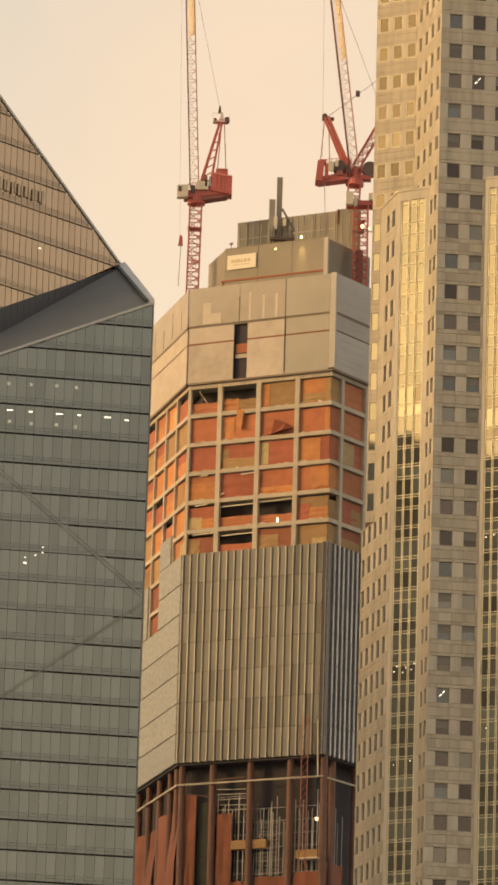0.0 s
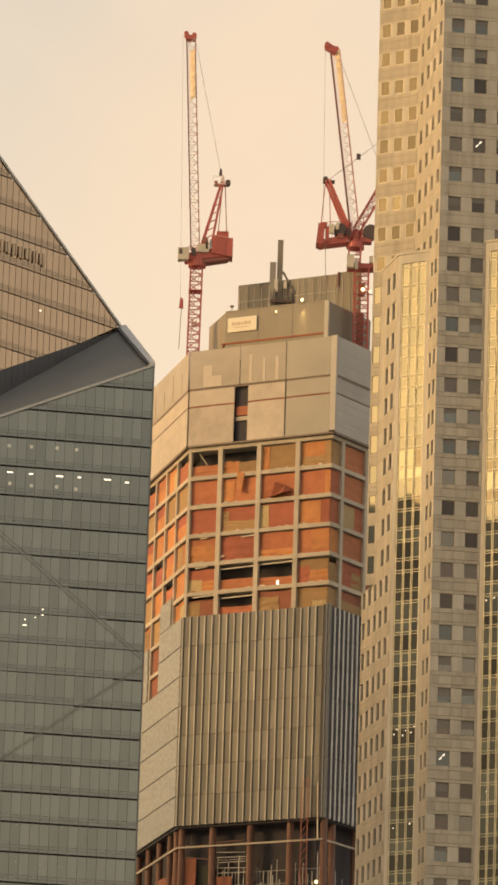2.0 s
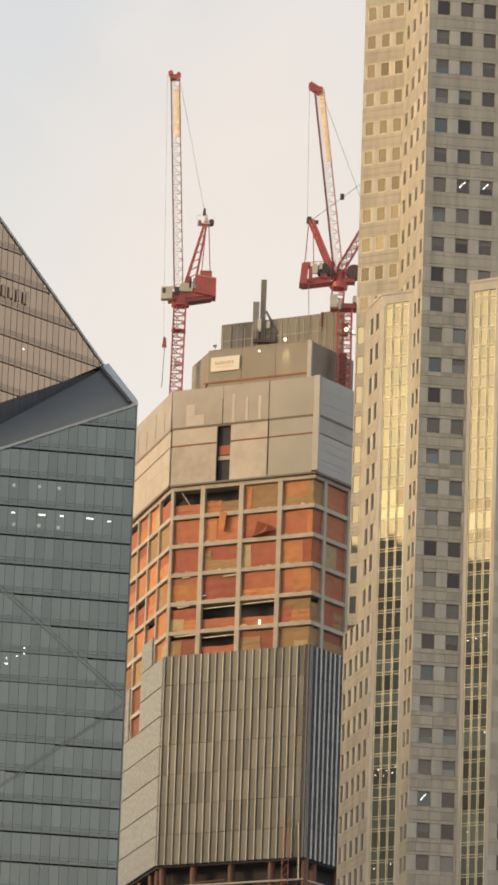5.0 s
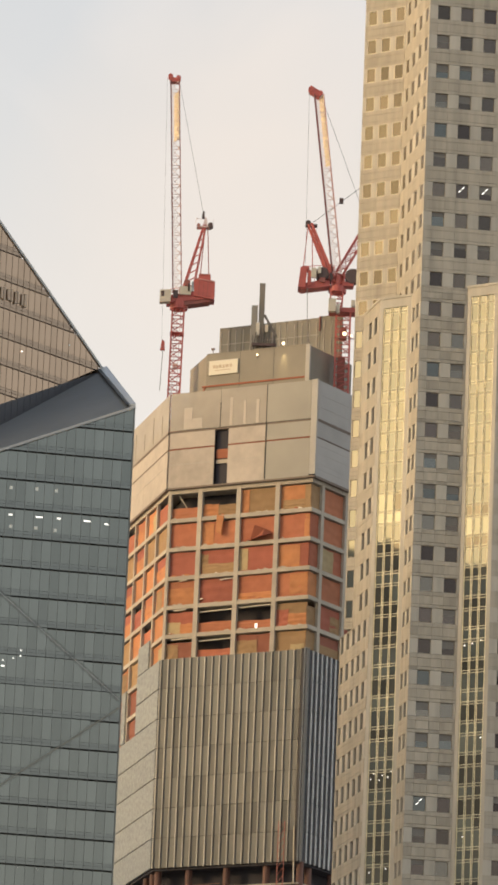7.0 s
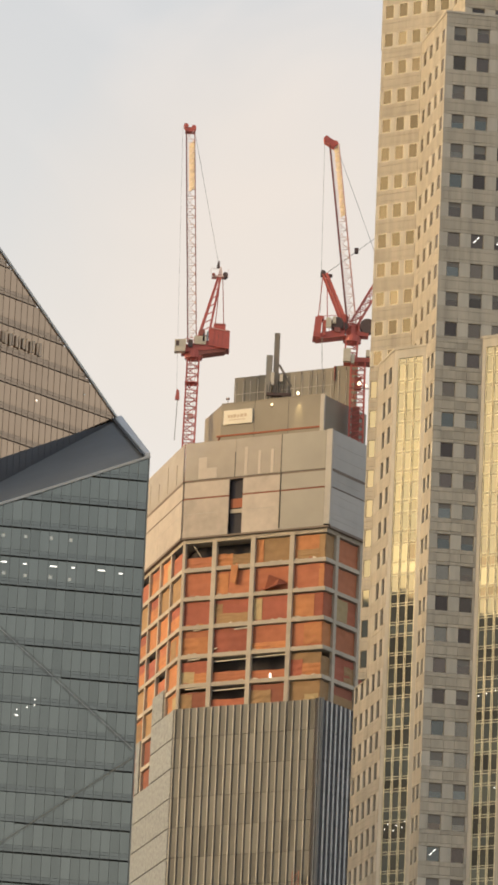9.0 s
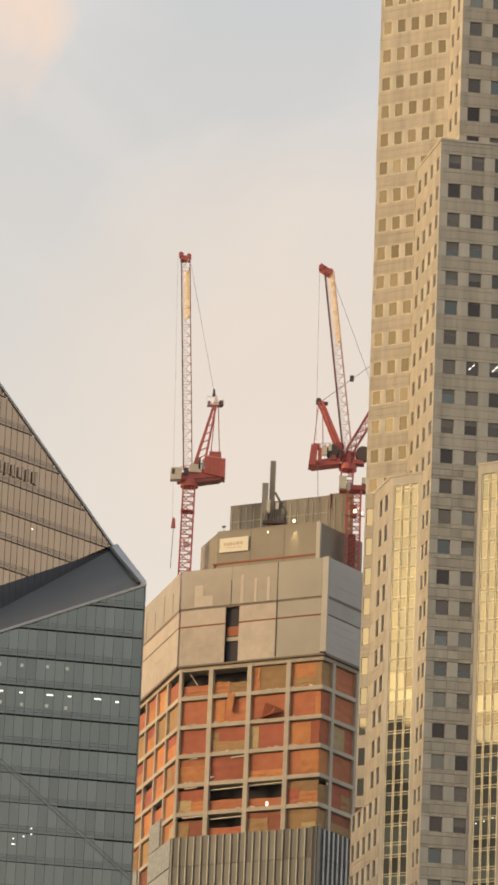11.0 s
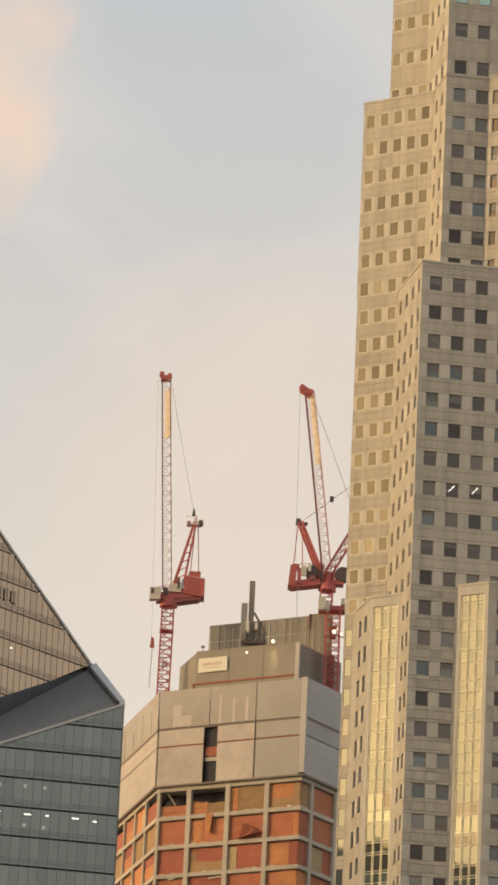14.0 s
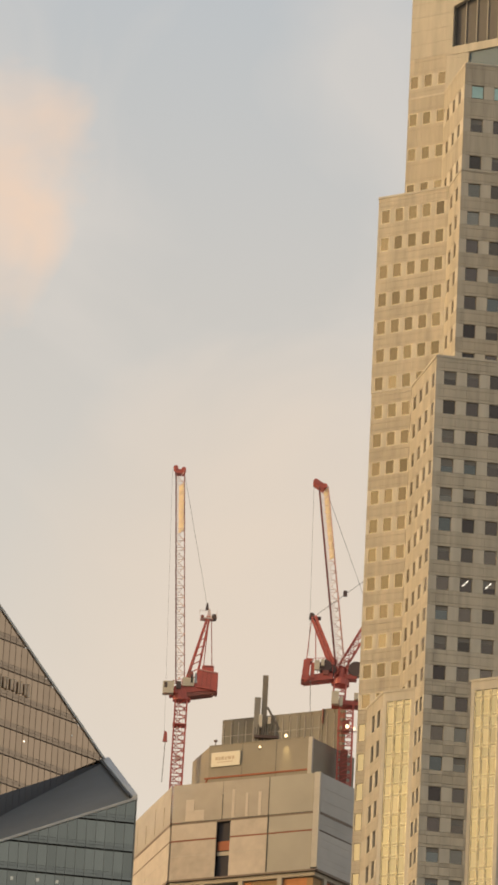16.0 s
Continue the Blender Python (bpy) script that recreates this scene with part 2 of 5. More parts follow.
PALE_STEEL = material("cream_crane_paint", (0.66, 0.57, 0.44), 0.6, spread=0.15, grain=1.0)
DARK_STEEL = material("dark_steel", (0.14, 0.095, 0.085), 0.6, 0.4)
ROPE = material("steel_rope", (0.27, 0.24, 0.22), 0.7)
WHITE = material("white_board", (0.75, 0.68, 0.55), 0.7, spread=0.05)
INK = material("faded_brown_ink", (0.58, 0.46, 0.33), 0.8)
LETTER = material("brown_metal_letter", (0.6, 0.47, 0.35), 0.5, 0.1)
material("faint_lamp", (0.34, 0.34, 0.31), 0.5, emit=0.12)
LIT = material("cool_white_lamp", (1.0, 0.95, 0.85), 0.5, emit=1.6)
FLOOD = material("warm_floodlight", (1.0, 0.80, 0.50), 0.5, emit=2.6)
GROUND = material("city_ground", (0.2, 0.19, 0.175), 0.9, spread=0.3, grain=0.05, coarse=0.004)
PATCH = material("pale_show_through", (0.52, 0.455, 0.385), 0.7, spread=0.15, grain=0.6)
PALE_SCREEN = material("pale_screen_post", (0.46, 0.42, 0.365), 0.6, spread=0.1)
STAGE = material("brown_grey_hoarding", (0.29, 0.25, 0.195), 0.65, spread=0.14, grain=0.35, coarse=0.1, bump=0.04, each=0.12)
# round the corner, light on the fins and shade between are put into colour
FIN_LIT = material("lit_side_fin", (0.86, 0.815, 0.775), 0.45, spread=0.08, grain=0.5, each=0.2)
FIN_SHADE = material("shaded_side_panel", (0.035, 0.032, 0.036), 0.6, 0.0, spread=0.15, each=0.3)
FAR_WALL = material("far_tower_wall", (0.82, 0.78, 0.68), 0.8, spread=0.3, grain=0.1)
LOUVRE = material("dark_louvre", (0.11, 0.1, 0.095), 0.6, 0.3)


# ---- mesh helpers ----
class Shape:
    """Boxes, prisms and polygons gathered into one mesh."""

    def __init__(self):
        self.v, self.f = [], []

    def hull(self, a, b):
        """A closed solid between two loops of the same number of corners."""
        n, k = len(a), len(self.v)
        self.v += [tuple(p) for p in a] + [tuple(p) for p in b]
        self.f += [tuple(range(k + n - 1, k - 1, -1)), tuple(range(k + n, k + 2 * n))]
        self.f += [(k + i, k + (i + 1) % n, k + n + (i + 1) % n, k + n + i) for i in range(n)]
        return self

    def box(self, x0, x1, y0, y1, z0, z1):
        return self.hull([(x0, y0, z0), (x1, y0, z0), (x1, y1, z0), (x0, y1, z0)], [(x0, y0, z1), (x1, y0, z1), (x1, y1, z1), (x0, y1, z1)])

    def prism(self, poly, z0, z1):
        return self.hull([(x, y, z0) for x, y in poly], [(x, y, z1) for x, y in poly])

    def bar(self, a, b, w, d=None):
        """A square bar from a to b."""
        a, b, d = Vector(a), Vector(b), d or w
        t = (b - a).normalized()
        s = t.cross(Vector((0, 0, 1)) if abs(t.z) < 0.95 else Vector((0, 1, 0))).normalized()
        r = t.cross(s)
        loop = [s * (i * w / 2) + r * (j * d / 2) for i, j in ((-1, -1), (1, -1), (1, 1), (-1, 1))]
        return self.hull([a + c for c in loop], [b + c for c in loop])

    def tube(self, a, b, r, n=10):
        a, b = Vector(a), Vector(b)
        t = (b - a).normalized()
        s = t.orthogonal().normalized()
        q = t.cross(s)
        loop = [s * (r * math.cos(i * math.tau / n)) + q * (r * math.sin(i * math.tau / n)) for i in range(n)]
        return self.hull([a + c for c in loop], [b + c for c in loop])

    def mesh(self, name):
        me = bpy.data.meshes.new(name)
        me.from_pydata(self.v, [], self.f)
        bm = bmesh.new()
        bm.from_mesh(me)
        bmesh.ops.recalc_face_normals(bm, faces=bm.faces)
        bm.to_mesh(me)
        bm.free()
        return me


def thing(name, label, category, kind="", group="", at=(0, 0, 0)):
    ob = new(name)
    ob.matrix_basis = pose(*at)
    return tagged(ob, label, category, group, kind)


def part(name, shape, mat, parent, label="", m=None, kind=""):
    """One mesh object under a thing or a part. shape: a Shape, or a mesh that is shared."""
    me = shape.mesh(name) if isinstance(shape, Shape) else shape
    if not me.materials:
        me.materials.append(mat)
    ob = new(name, me)
    ob.parent = parent
    if m is not None:
        ob.matrix_basis = m
    return tagged(ob, label, kind=kind)


def inset(poly, d):
    """The polygon (counter-clockwise) with each side moved inward by d."""
    out = []
    for i in range(len(poly)):
        p, q, r = (Vector(poly[j % len(poly)]) for j in (i - 1, i, i + 1))
        a, b = (q - p).normalized(), (r - q).normalized()
        na, nb = Vector((-a.y, a.x)), Vector((-b.y, b.x))
        k = na + nb
        out.append(tuple(q + k * (d / max(0.3, 1 + na.dot(nb)))))
    return out


def face(x, y, heading):
    """The frame of a facade: local x runs along it to the right, y goes into it, z is up."""
    return pose(x, y, 0, 0, 0, heading)


SHARED = {}


def shared_box(name, w, d, h, mat, bevel=0.0):
    """A box mesh with its lower left front corner at the origin, made once for each size."""
    key = (name, round(w, 3), round(d, 3), round(h, 3), mat.name)
    if key not in SHARED:
        s = Shape()
        if bevel:
            s.hull([(bevel, 0, bevel), (w - bevel, 0, bevel), (w - bevel, 0, h - bevel), (bevel, 0, h - bevel)], [(0, bevel, 0), (w, bevel, 0), (w, bevel, h), (0, bevel, h)])
            s.hull([(0, bevel, 0), (w, bevel, 0), (w, bevel, h), (0, bevel, h)], [(0, d, 0), (w, d, 0), (w, d, h), (0, d, h)])
        else:
            s.box(0, w, 0, d, 0, h)
        SHARED[key] = s.mesh(name)
        SHARED[key].materials.append(mat)
    return SHARED[key]


def shared_frame(w, h, mat, t=0.07, d=0.12):
    key = ("frame", round(w, 3), round(h, 3), mat.name)
    if key not in SHARED:
        s = Shape().box(0, t, 0, d, 0, h).box(w - t, w, 0, d, 0, h).box(t, w - t, 0, d, 0, t).box(t, w - t, 0, d, h - t, h)
        SHARED[key] = s.mesh("window")
        SHARED[key].materials.append(mat)
    return SHARED[key]


def stone_facade(parent, m, length, z0, z1, cols, tops, height=1.85, singly=False, joint=0.032, splits=(), glazing=None, reveal=0.2, trim=None):
    """Granite panels 0.35 m thick round recessed windows. cols: (start, end) of the windows; tops: the heights of their heads."""
    rest, rest_band = Shape(), Shape()
    depth = 0.35
    glazing, trim = glazing or PANE, trim or FRAME
    if trim is FRAME_PALE:
        # the pale surround lies outside the pane
        cols, tops, height = [(a - 0.1, b + 0.1) for a, b in cols], [t + 0.1 for t in tops], height + 0.2

    def panel(a, b, lo, hi, mat):
        w, h = b - a - joint * 0.5, hi - lo - joint
        if w < 0.03 or h < 0.05:
            return
        if singly:
            part("panel", shared_box("panel", w, depth, h, mat, 0.02), mat, parent, m=m @ pose(a + joint / 4, 0, lo + joint / 2))
        else:
            (rest if mat is STONE else rest_band).box(a + joint / 4, b - joint / 4, 0, depth, lo + joint / 2, hi - joint / 2)

    edges = [0.0] + ([e for c in cols for e in c] or list(splits)) + [length]
    tops = sorted(t for t in tops if z0 < t - height and t < z1)
    lows = [z0] + tops
    highs = [t - height for t in tops] + [z1]
    for lo, hi in zip(lows, highs):
        cuts = [lo, hi]
        if 1.2 < hi - lo < 6:
            cuts = [lo, lo + 0.42, hi - 0.55, hi]
        elif hi - lo >= 6:
            n = round((hi - lo) / 1.95)
            cuts = [lo + (hi - lo) * i / n for i in range(n + 1)]
        for c0, c1 in zip(cuts, cuts[1:]):
            for a, b in zip(edges, edges[1:]):
                panel(a, b, c0, c1, STONE_BAND if tops else STONE)
    for t in tops:
        for i, (a, b) in enumerate(zip(edges, edges[1:])):
            if i % 2 == 0:
                panel(a, b, t - height, t, STONE)
            else:
                rim = 0.13 if trim is FRAME_PALE else 0.07
                w = part("window", shared_frame(b - a, height, trim, rim), trim, parent, m=m @ pose(a, reveal, t - height))
                part("pane", shared_box("pane", b - a - 2 * rim, 0.03, height - 2 * rim, glazing), glazing, w, m=pose(rim, 0.05, rim))
                if glazing is PANE and random.random() < 0.4:
                    drop = random.choice([0.5, 0.7, 0.95])
                    part("blind", shared_box("blind", b - a - 0.16, 0.015, drop, BLIND), BLIND, w, m=pose(0.08, 0.03, height - 0.08 - drop))
    for gathered, mat in ((rest, STONE), (rest_band, STONE_BAND)):
        if gathered.v:
            part("panel", gathered, mat, parent, m=m, kind="stuff")


def glazed_bay(parent, m, length, z0, z1, floor=3.9, base=207.91, columns=3, edge=0.5):
    """A strip of coated glass with pale mullions: a tall and a low pane on every floor, stone piers at the sides."""
    bars, piers = Shape(), Shape()
    piers.box(0, edge, 0, 0.35, z0, z1).box(length - edge, length, 0, 0.35, z0, z1)
    w = (length - 2 * edge) / columns
    k0, k1 = math.floor((base - z1) / floor), math.ceil((base - z0) / floor)
    glasses = [BAY_PANE, BAY_PANE, BAY_PANE_DARK, BAY_PANE_DARK, BAY_PANE_GREEN]
    for k in range(k0, k1 + 1):
        top = base - floor * k
        for lo, hi in ((top - 2.35, top - 0.02), (top + 0.02, top + floor - 2.39)):
            lo, hi = max(lo, z0), min(hi, z1 - 1.2)
            if hi - lo < 0.4:
                continue
            row = BAY_PANE if lo > 160 else random.choice(glasses)
            for c in range(columns):
                glazing = row if lo > 160 or random.random() < 0.85 else random.choice(glasses)
                tilt = pose(edge + c * w + 0.02, 0.16, lo, random.uniform(-0.12, 0.12), 0, random.uniform(-0.18, 0.18))
                part("pane", shared_box("bay_pane", w - 0.04, 0.03, hi - lo, glazing), glazing, parent, m=m @ tilt)
        for z in (top, top - 2.37):
            if z0 < z < z1 - 1.0:
                bars.box(edge, length - edge, 0.1, 0.2, z - 0.20, z - 0.14).box(edge, length - edge, 0.1, 0.2, z + 0.14, z + 0.20)
    for c in range(columns + 1):
        for x in (edge + c * w - 0.1, edge + c * w + 0.1):
            if edge - 0.01 < x < length - edge + 0.01:
                bars.box(x - 0.032, x + 0.032, 0.06, 0.2, z0, z1 - 1.1)
    piers.box(edge, length - edge, 0, 0.35, z1 - 1.15, z1)
    part("mullion", bars, MULLION, parent, m=m)
    part("pier", piers, STONE, parent, m=m)


# ---- ground ----
g = Shape()
ring = [(5500 * math.cos(i * math.tau / 64), 5500 * math.sin(i * math.tau / 64)) for i in range(64)]
g.prism(ring, -1.0, 0.0)
ground = new("ground", g.mesh("ground"))
ground.data.materials.append(GROUND)
tagged(ground, "dull grey city ground out to the horizon", "ground", kind="structure")

# ---- stone office tower ----
tower = thing("office_tower", "pale granite office tower with stepped setbacks and square windows", "tower")
FLOOR = 3.9
HEAD = [207.91 - FLOOR * k for k in range(-13, 30)]
BH, SH, AH = 8.56, -77.3, -31.4
A, Q, P, PR = (14.8, 618.0), (19.88, 614.98), (22.5, 603.19), (52.2, 607.66)
BACK = [(47.0, 645.0), (19.0, 646.0)]
LL, BL, BR = (14.5, 622.6), (17.72, 609.78), (21.57, 607.38)
D2, D2R, D2E = (28.39, 604.07), (32.11, 601.78), (52.0, 604.77)
A2, Q2, P2, P2R = (14.7, 618.06), (23.6, 612.72), (24.9, 606.59), (53.0, 610.8)
CUT, BAY, LOW, HIGH, CROWN = 145.7, 186.3, 229.2, 256.4, 271.4
core_l, core_r = (18.06, 619.53), (34.0, 609.8)
wall = Shape()
wall.prism(inset([LL, BL, BR, P, D2, D2R, D2E, *BACK], 0.36), 0, CUT - 0.02)
wall.prism(inset([A, (15.93, 617.2), BL, BR, P, D2, D2R, D2E, *BACK], 0.36), CUT, BAY - 0.02)
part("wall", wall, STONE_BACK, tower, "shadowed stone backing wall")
wall = Shape()
wall.prism(inset([A, Q, P, PR, *BACK], 0.36), BAY, LOW - 0.02)
wall.prism(inset([A2, Q2, P2, P2R, (48.0, 645.0), (19.0, 646.0)], 0.36), LOW, HIGH - 0.02)
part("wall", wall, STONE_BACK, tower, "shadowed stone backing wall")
wall = Shape()
wall.prism(inset([core_l, (22.7, 616.7), P2, P2R, (47.0, 643.0), (21.0, 643.0)], 0.36), HIGH, CROWN - 0.02)
wall.prism(inset([core_l, core_r, (44.0, 640.0), (21.0, 642.0)], 0.9), CROWN, 297.0)
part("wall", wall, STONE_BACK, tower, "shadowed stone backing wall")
# copings on the setbacks
for poly, out, z0, z1 in (([A, Q, P, PR, *BACK], 0.08, LOW, LOW + 0.28), ([A2, Q2, P2, P2R, (48.0, 645.0), (19.0, 646.0)], 0.08, HIGH, HIGH + 0.28),
                          ([core_l, (22.7, 616.7), P2, P2R, (47.0, 643.0), (21.0, 643.0)], 0.05, CROWN, CROWN + 0.25),
                          ([(15.93, 617.2), BL, BR, (20.5, 613.5)], 0.1, BAY, BAY + 0.3), ([D2, D2R, D2E, (52.2, 607.5)], 0.1, BAY + 0.3, BAY + 0.6)):
    part("coping", Shape().prism(inset(poly, -out), z0, z1), STONE, tower)


def every(first, width, step, count):
    return [(first + step * i, first + step * i + width) for i in range(count)]


mB = face(*P, BH)
stone_facade(tower, mB, 5.93, 84.0, BAY, every(1.06, 1.62, 2.977, 2), HEAD, singly=True)
stone_facade(tower, mB, 15.2, BAY, LOW, every(1.06, 1.62, 2.977, 5), HEAD)
mS = face(*Q, SH)
stone_facade(tower, mS, 12.08, BAY, LOW, every(1.15, 1.25, 2.95, 4), HEAD, glazing=SIDE_PANE, reveal=0.03, trim=FRAME_PALE)
mS2 = face(*BR, SH)
stone_facade(tower, mS2, 4.29, 84.0, BAY, [(0.55, 1.55), (2.45, 3.45)], HEAD)
mA = face(*A, AH)
stone_facade(tower, mA, 5.93, BAY, LOW, every(0.5, 1.2, 2.03, 3), HEAD, glazing=TAN_PANE, reveal=0.03, trim=FRAME_PALE)
stone_facade(tower, mA, 1.35, CUT, BAY, [(0.18, 1.2)], HEAD, height=2.3, glazing=BAY_PANE, reveal=0.03)
mA2 = face(*A2, -31.0)
stone_facade(tower, mA2, 10.38, LOW, HIGH, every(0.5, 1.2, 2.03, 5), HEAD, glazing=TAN_PANE, reveal=0.03, trim=FRAME_PALE)
mS3 = face(*Q2, -78.0)
stone_facade(tower, mS3, 6.27, LOW, HIGH, every(0.9, 1.1, 2.7, 2), HEAD, glazing=SIDE_PANE, reveal=0.03, trim=FRAME_PALE)
mB2 = face(*P2, BH)
upper_heads = HEAD + [263.8, 268.5]
stone_facade(tower, mB2, 12.6, LOW, CROWN, every(0.98, 1.62, 2.977, 4), upper_heads)
mS4 = face(22.7, 616.7, -77.7)
stone_facade(tower, mS4, 10.35, HIGH, CROWN, every(1.6, 1.1, 2.9, 3), [258.6, 263.8, 268.5], glazing=SIDE_PANE, reveal=0.03, trim=FRAME_PALE)
mC = face(*core_l, AH)
stone_facade(tower, mC, 5.45, HIGH, 277.2, every(0.25, 1.12, 2.05, 3), [259.2, 264.3, 269.3, 274.7], height=1.75, glazing=TAN_PANE, reveal=0.03, trim=FRAME_PALE)
stone_facade(tower, mC, 6.35, 277.2, 297.0, [], [], splits=(0.32, 1.24, 2.37, 3.29, 4.42, 5.34))
stone_facade(tower, mC @ pose(5.45, 0, 0), 3.4, CROWN + 0.3, 276.85, [], [], splits=(1.1, 2.2))
part("glazing", Shape().box(8.9, 18.0, 0.3, 0.4, CROWN + 0.25, 276.85), BAND_GLASS, tower, "grey glass band under the crown", m=mC)
# bays
mD = face(*BL, -31.9)
glazed_bay(tower, mD, 4.54, 84.0, BAY)
mDs = face(*LL, -76.1)
stone_facade(tower, mDs, 13.2, 84.0, CUT, every(0.55, 1.15, 2.55, 5), HEAD, height=2.1, glazing=SIDE_DARK)
mDu = face(15.93, 617.2, -76.4)
stone_facade(tower, mDu, 7.6, CUT, BAY, [(2.7, 3.9), (5.25, 6.45)], HEAD, height=2.1, glazing=SIDE_DARK)
mE = face(*D2, -31.65)
glazed_bay(tower, mE, 4.37, 84.0, BAY + 0.3)
D3, D3R, D3E = (30.54, 607.44), (34.26, 605.15), (50.0, 607.52)
part("wall", Shape().prism(inset([D3, D3R, D3E, (50.0, 610.2)], 0.36), LOW, HIGH - 0.02), STONE_BACK, tower, "shadowed stone backing wall")
part("coping", Shape().prism(inset([D3, D3R, D3E, (50.0, 610.2)], -0.08), HIGH + 0.29, HIGH + 0.5), STONE, tower)
stone_facade(tower, face(*D3, -31.65), 4.37, LOW, HIGH + 0.28, [(0.5, 1.5), (2.55, 3.55)], HEAD)
stone_facade(tower, face(*D3R, BH), 9.0, LOW, HIGH + 0.28, every(1.06, 1.62, 2.977, 2), HEAD)
mE2 = face(*D2R, BH)
stone_facade(tower, mE2, 12.0, 84.0, BAY + 0.3, every(1.06, 1.62, 2.977, 3), HEAD)
# ceiling lamps inside, drawn as lit bits in front of a few panes
for x, z in ((0.9, 125.1), (1.3, 125.7), (2.1, 124.9), (2.5, 125.5), (3.3, 125.2), (3.7, 125.9), (1.1, 113.5), (3.4, 113.9)):
    part("ceiling_lamp", Shape().box(x - 0.07, x + 0.07, 0.13, 0.15, z - 0.07, z + 0.07), LIT, tower, "lit bit drawn for a ceiling lamp", m=face(*BL, -31.9))
for x, z in ((0.9, 141.0), (2.0, 141.2), (3.2, 141.5), (3.5, 129.4), (1.4, 117.3)):
    part("ceiling_lamp", Shape().box(x - 0.07, x + 0.07, 0.13, 0.15, z - 0.07, z + 0.07), LIT, tower, "lit bit drawn for a ceiling lamp", m=face(*D2, -31.65))
# glowing diagonal bars stand in for ceiling lights mirrored in the panes
for k, column in ((2, 1), (2, 2), (22, 0)):
    z = 207.91 - FLOOR * k
    x = 1.06 + 2.977 * column
    for dx, dz in ((0.4, -1.05), (0.8, -0.6)):
        part("ceiling_lamp", Shape().bar((x + dx, 0.18, z + dz), (x + dx + 0.28, 0.18, z + dz + 0.28), 0.1), LIT, tower, "lit bit drawn for a ceiling lamp", m=mB)
for column in range(4):
    part("pane", Shape().box(1.06 + 2.977 * column, 2.5 + 2.977 * column, 0.19, 0.2, 266.8, 268.4), TEAL, tower, "pale teal pane", m=mB2)
# louvred opening in the crown
lou = Shape()
for i in range(8):
    x = 7.9 + i * 1.62
    lou.box(x, x + 0.12, 0.6, 0.78, 278.1, 287.0)
part("louvre", lou, SCREEN, tower, "grey vertical louvre blades", m=mC)
# a dark plate paints the shaded depth behind the blades
part("opening", Shape().box(6.4, 18.5, 0.78, 0.86, 277.9, 289.0), LOUVRE, tower, "plate coloured as the opening's shade", m=mC)
arch = Shape()
arch.box(6.3, 18.6, 0.0, 0.9, 276.9, 278.05)
n = 18
for i in range(n):
    a0, a1 = 6.35 + 12.2 * i / n, 6.35 + 12.2 * (i + 1) / n
    zz = [283.9 + 1.6 * math.sin(math.pi * (a - 6.35) / 12.2) for a in (a0, a1)]
    arch.hull([(a0, 0, zz[0]), (a1, 0, zz[1]), (a1, 0.7, zz[1]), (a0, 0.7, zz[0])], [(a0, 0, 297), (a1, 0, 297), (a1, 0.7, 297), (a0, 0.7, 297)])
arch.box(18.6, 19.2, 0, 0.9, 276.9, 297)
arch.box(5.46, 6.29, 0.0, 0.6, 276.87, 277.18)
part("arch", arch, STONE, tower, m=mC)

# ---- tower under construction ----
site = thing("unfinished_tower", "tower under construction with bare concrete frame and orange sheeting", "tower")
FA, RA, LA = -28.07, 55.8, -75.1
C1, C2 = (-9.2, 731.6), (11.95, 720.3)
C3, C4 = (25.4, 740.15), (-19.48, 770.26)
CB = (12.0, 775.0)
BODY = [C4, C1, C2, C3, CB]
FL, LL_LEN, RL = 23.98, 40.0, 24.0
mF, mR = face(*C1, FA), face(*C2, RA)
mL = face(*C4, LA)
LEVEL = [187.5 - 4.4 * k for k in range(-1, 6)]
# inner core, coloured dark as unlit depth, and slabs
part("core", Shape().prism(inset(BODY, 2.6), 0, 206), VOID, site, "solid core coloured as unlit interior")
for z in LEVEL:
    part("slab", Shape().prism(inset(BODY, 0.5), z - 0.35, z - 0.05), CONCRETE, site)
for m, length, first, step in ((mF, FL, 5.35, 6.45), (mR, RL, 3.0, 6.45), (mL, LL_LEN, 1.1, 6.45)):
    for z in LEVEL + ([161.1, 156.7] if m is mL else []):
        part("beam", shared_box("beam", length, 0.5, 0.62, CONCRETE, 0.03), CONCRETE, site, m=m @ pose(0, 0, z - 0.34))
    x = first
    while x < length - 0.3:
        w = 0.76 if m is not mL else 0.55
        part("column", shared_box("column", w, 0.6, 27.0 if m is not mL else 36.0, CONCRETE, 0.03), CONCRETE, site, m=m @ pose(x - w / 2, -0.04, 165.5 if m is not mL else 156.5))
        x += step
part("column", shared_box("column", 0.5, 0.6, 27.0, CONCRETE, 0.03), CONCRETE, site, m=mF @ pose(0.0, -0.03, 165.5))


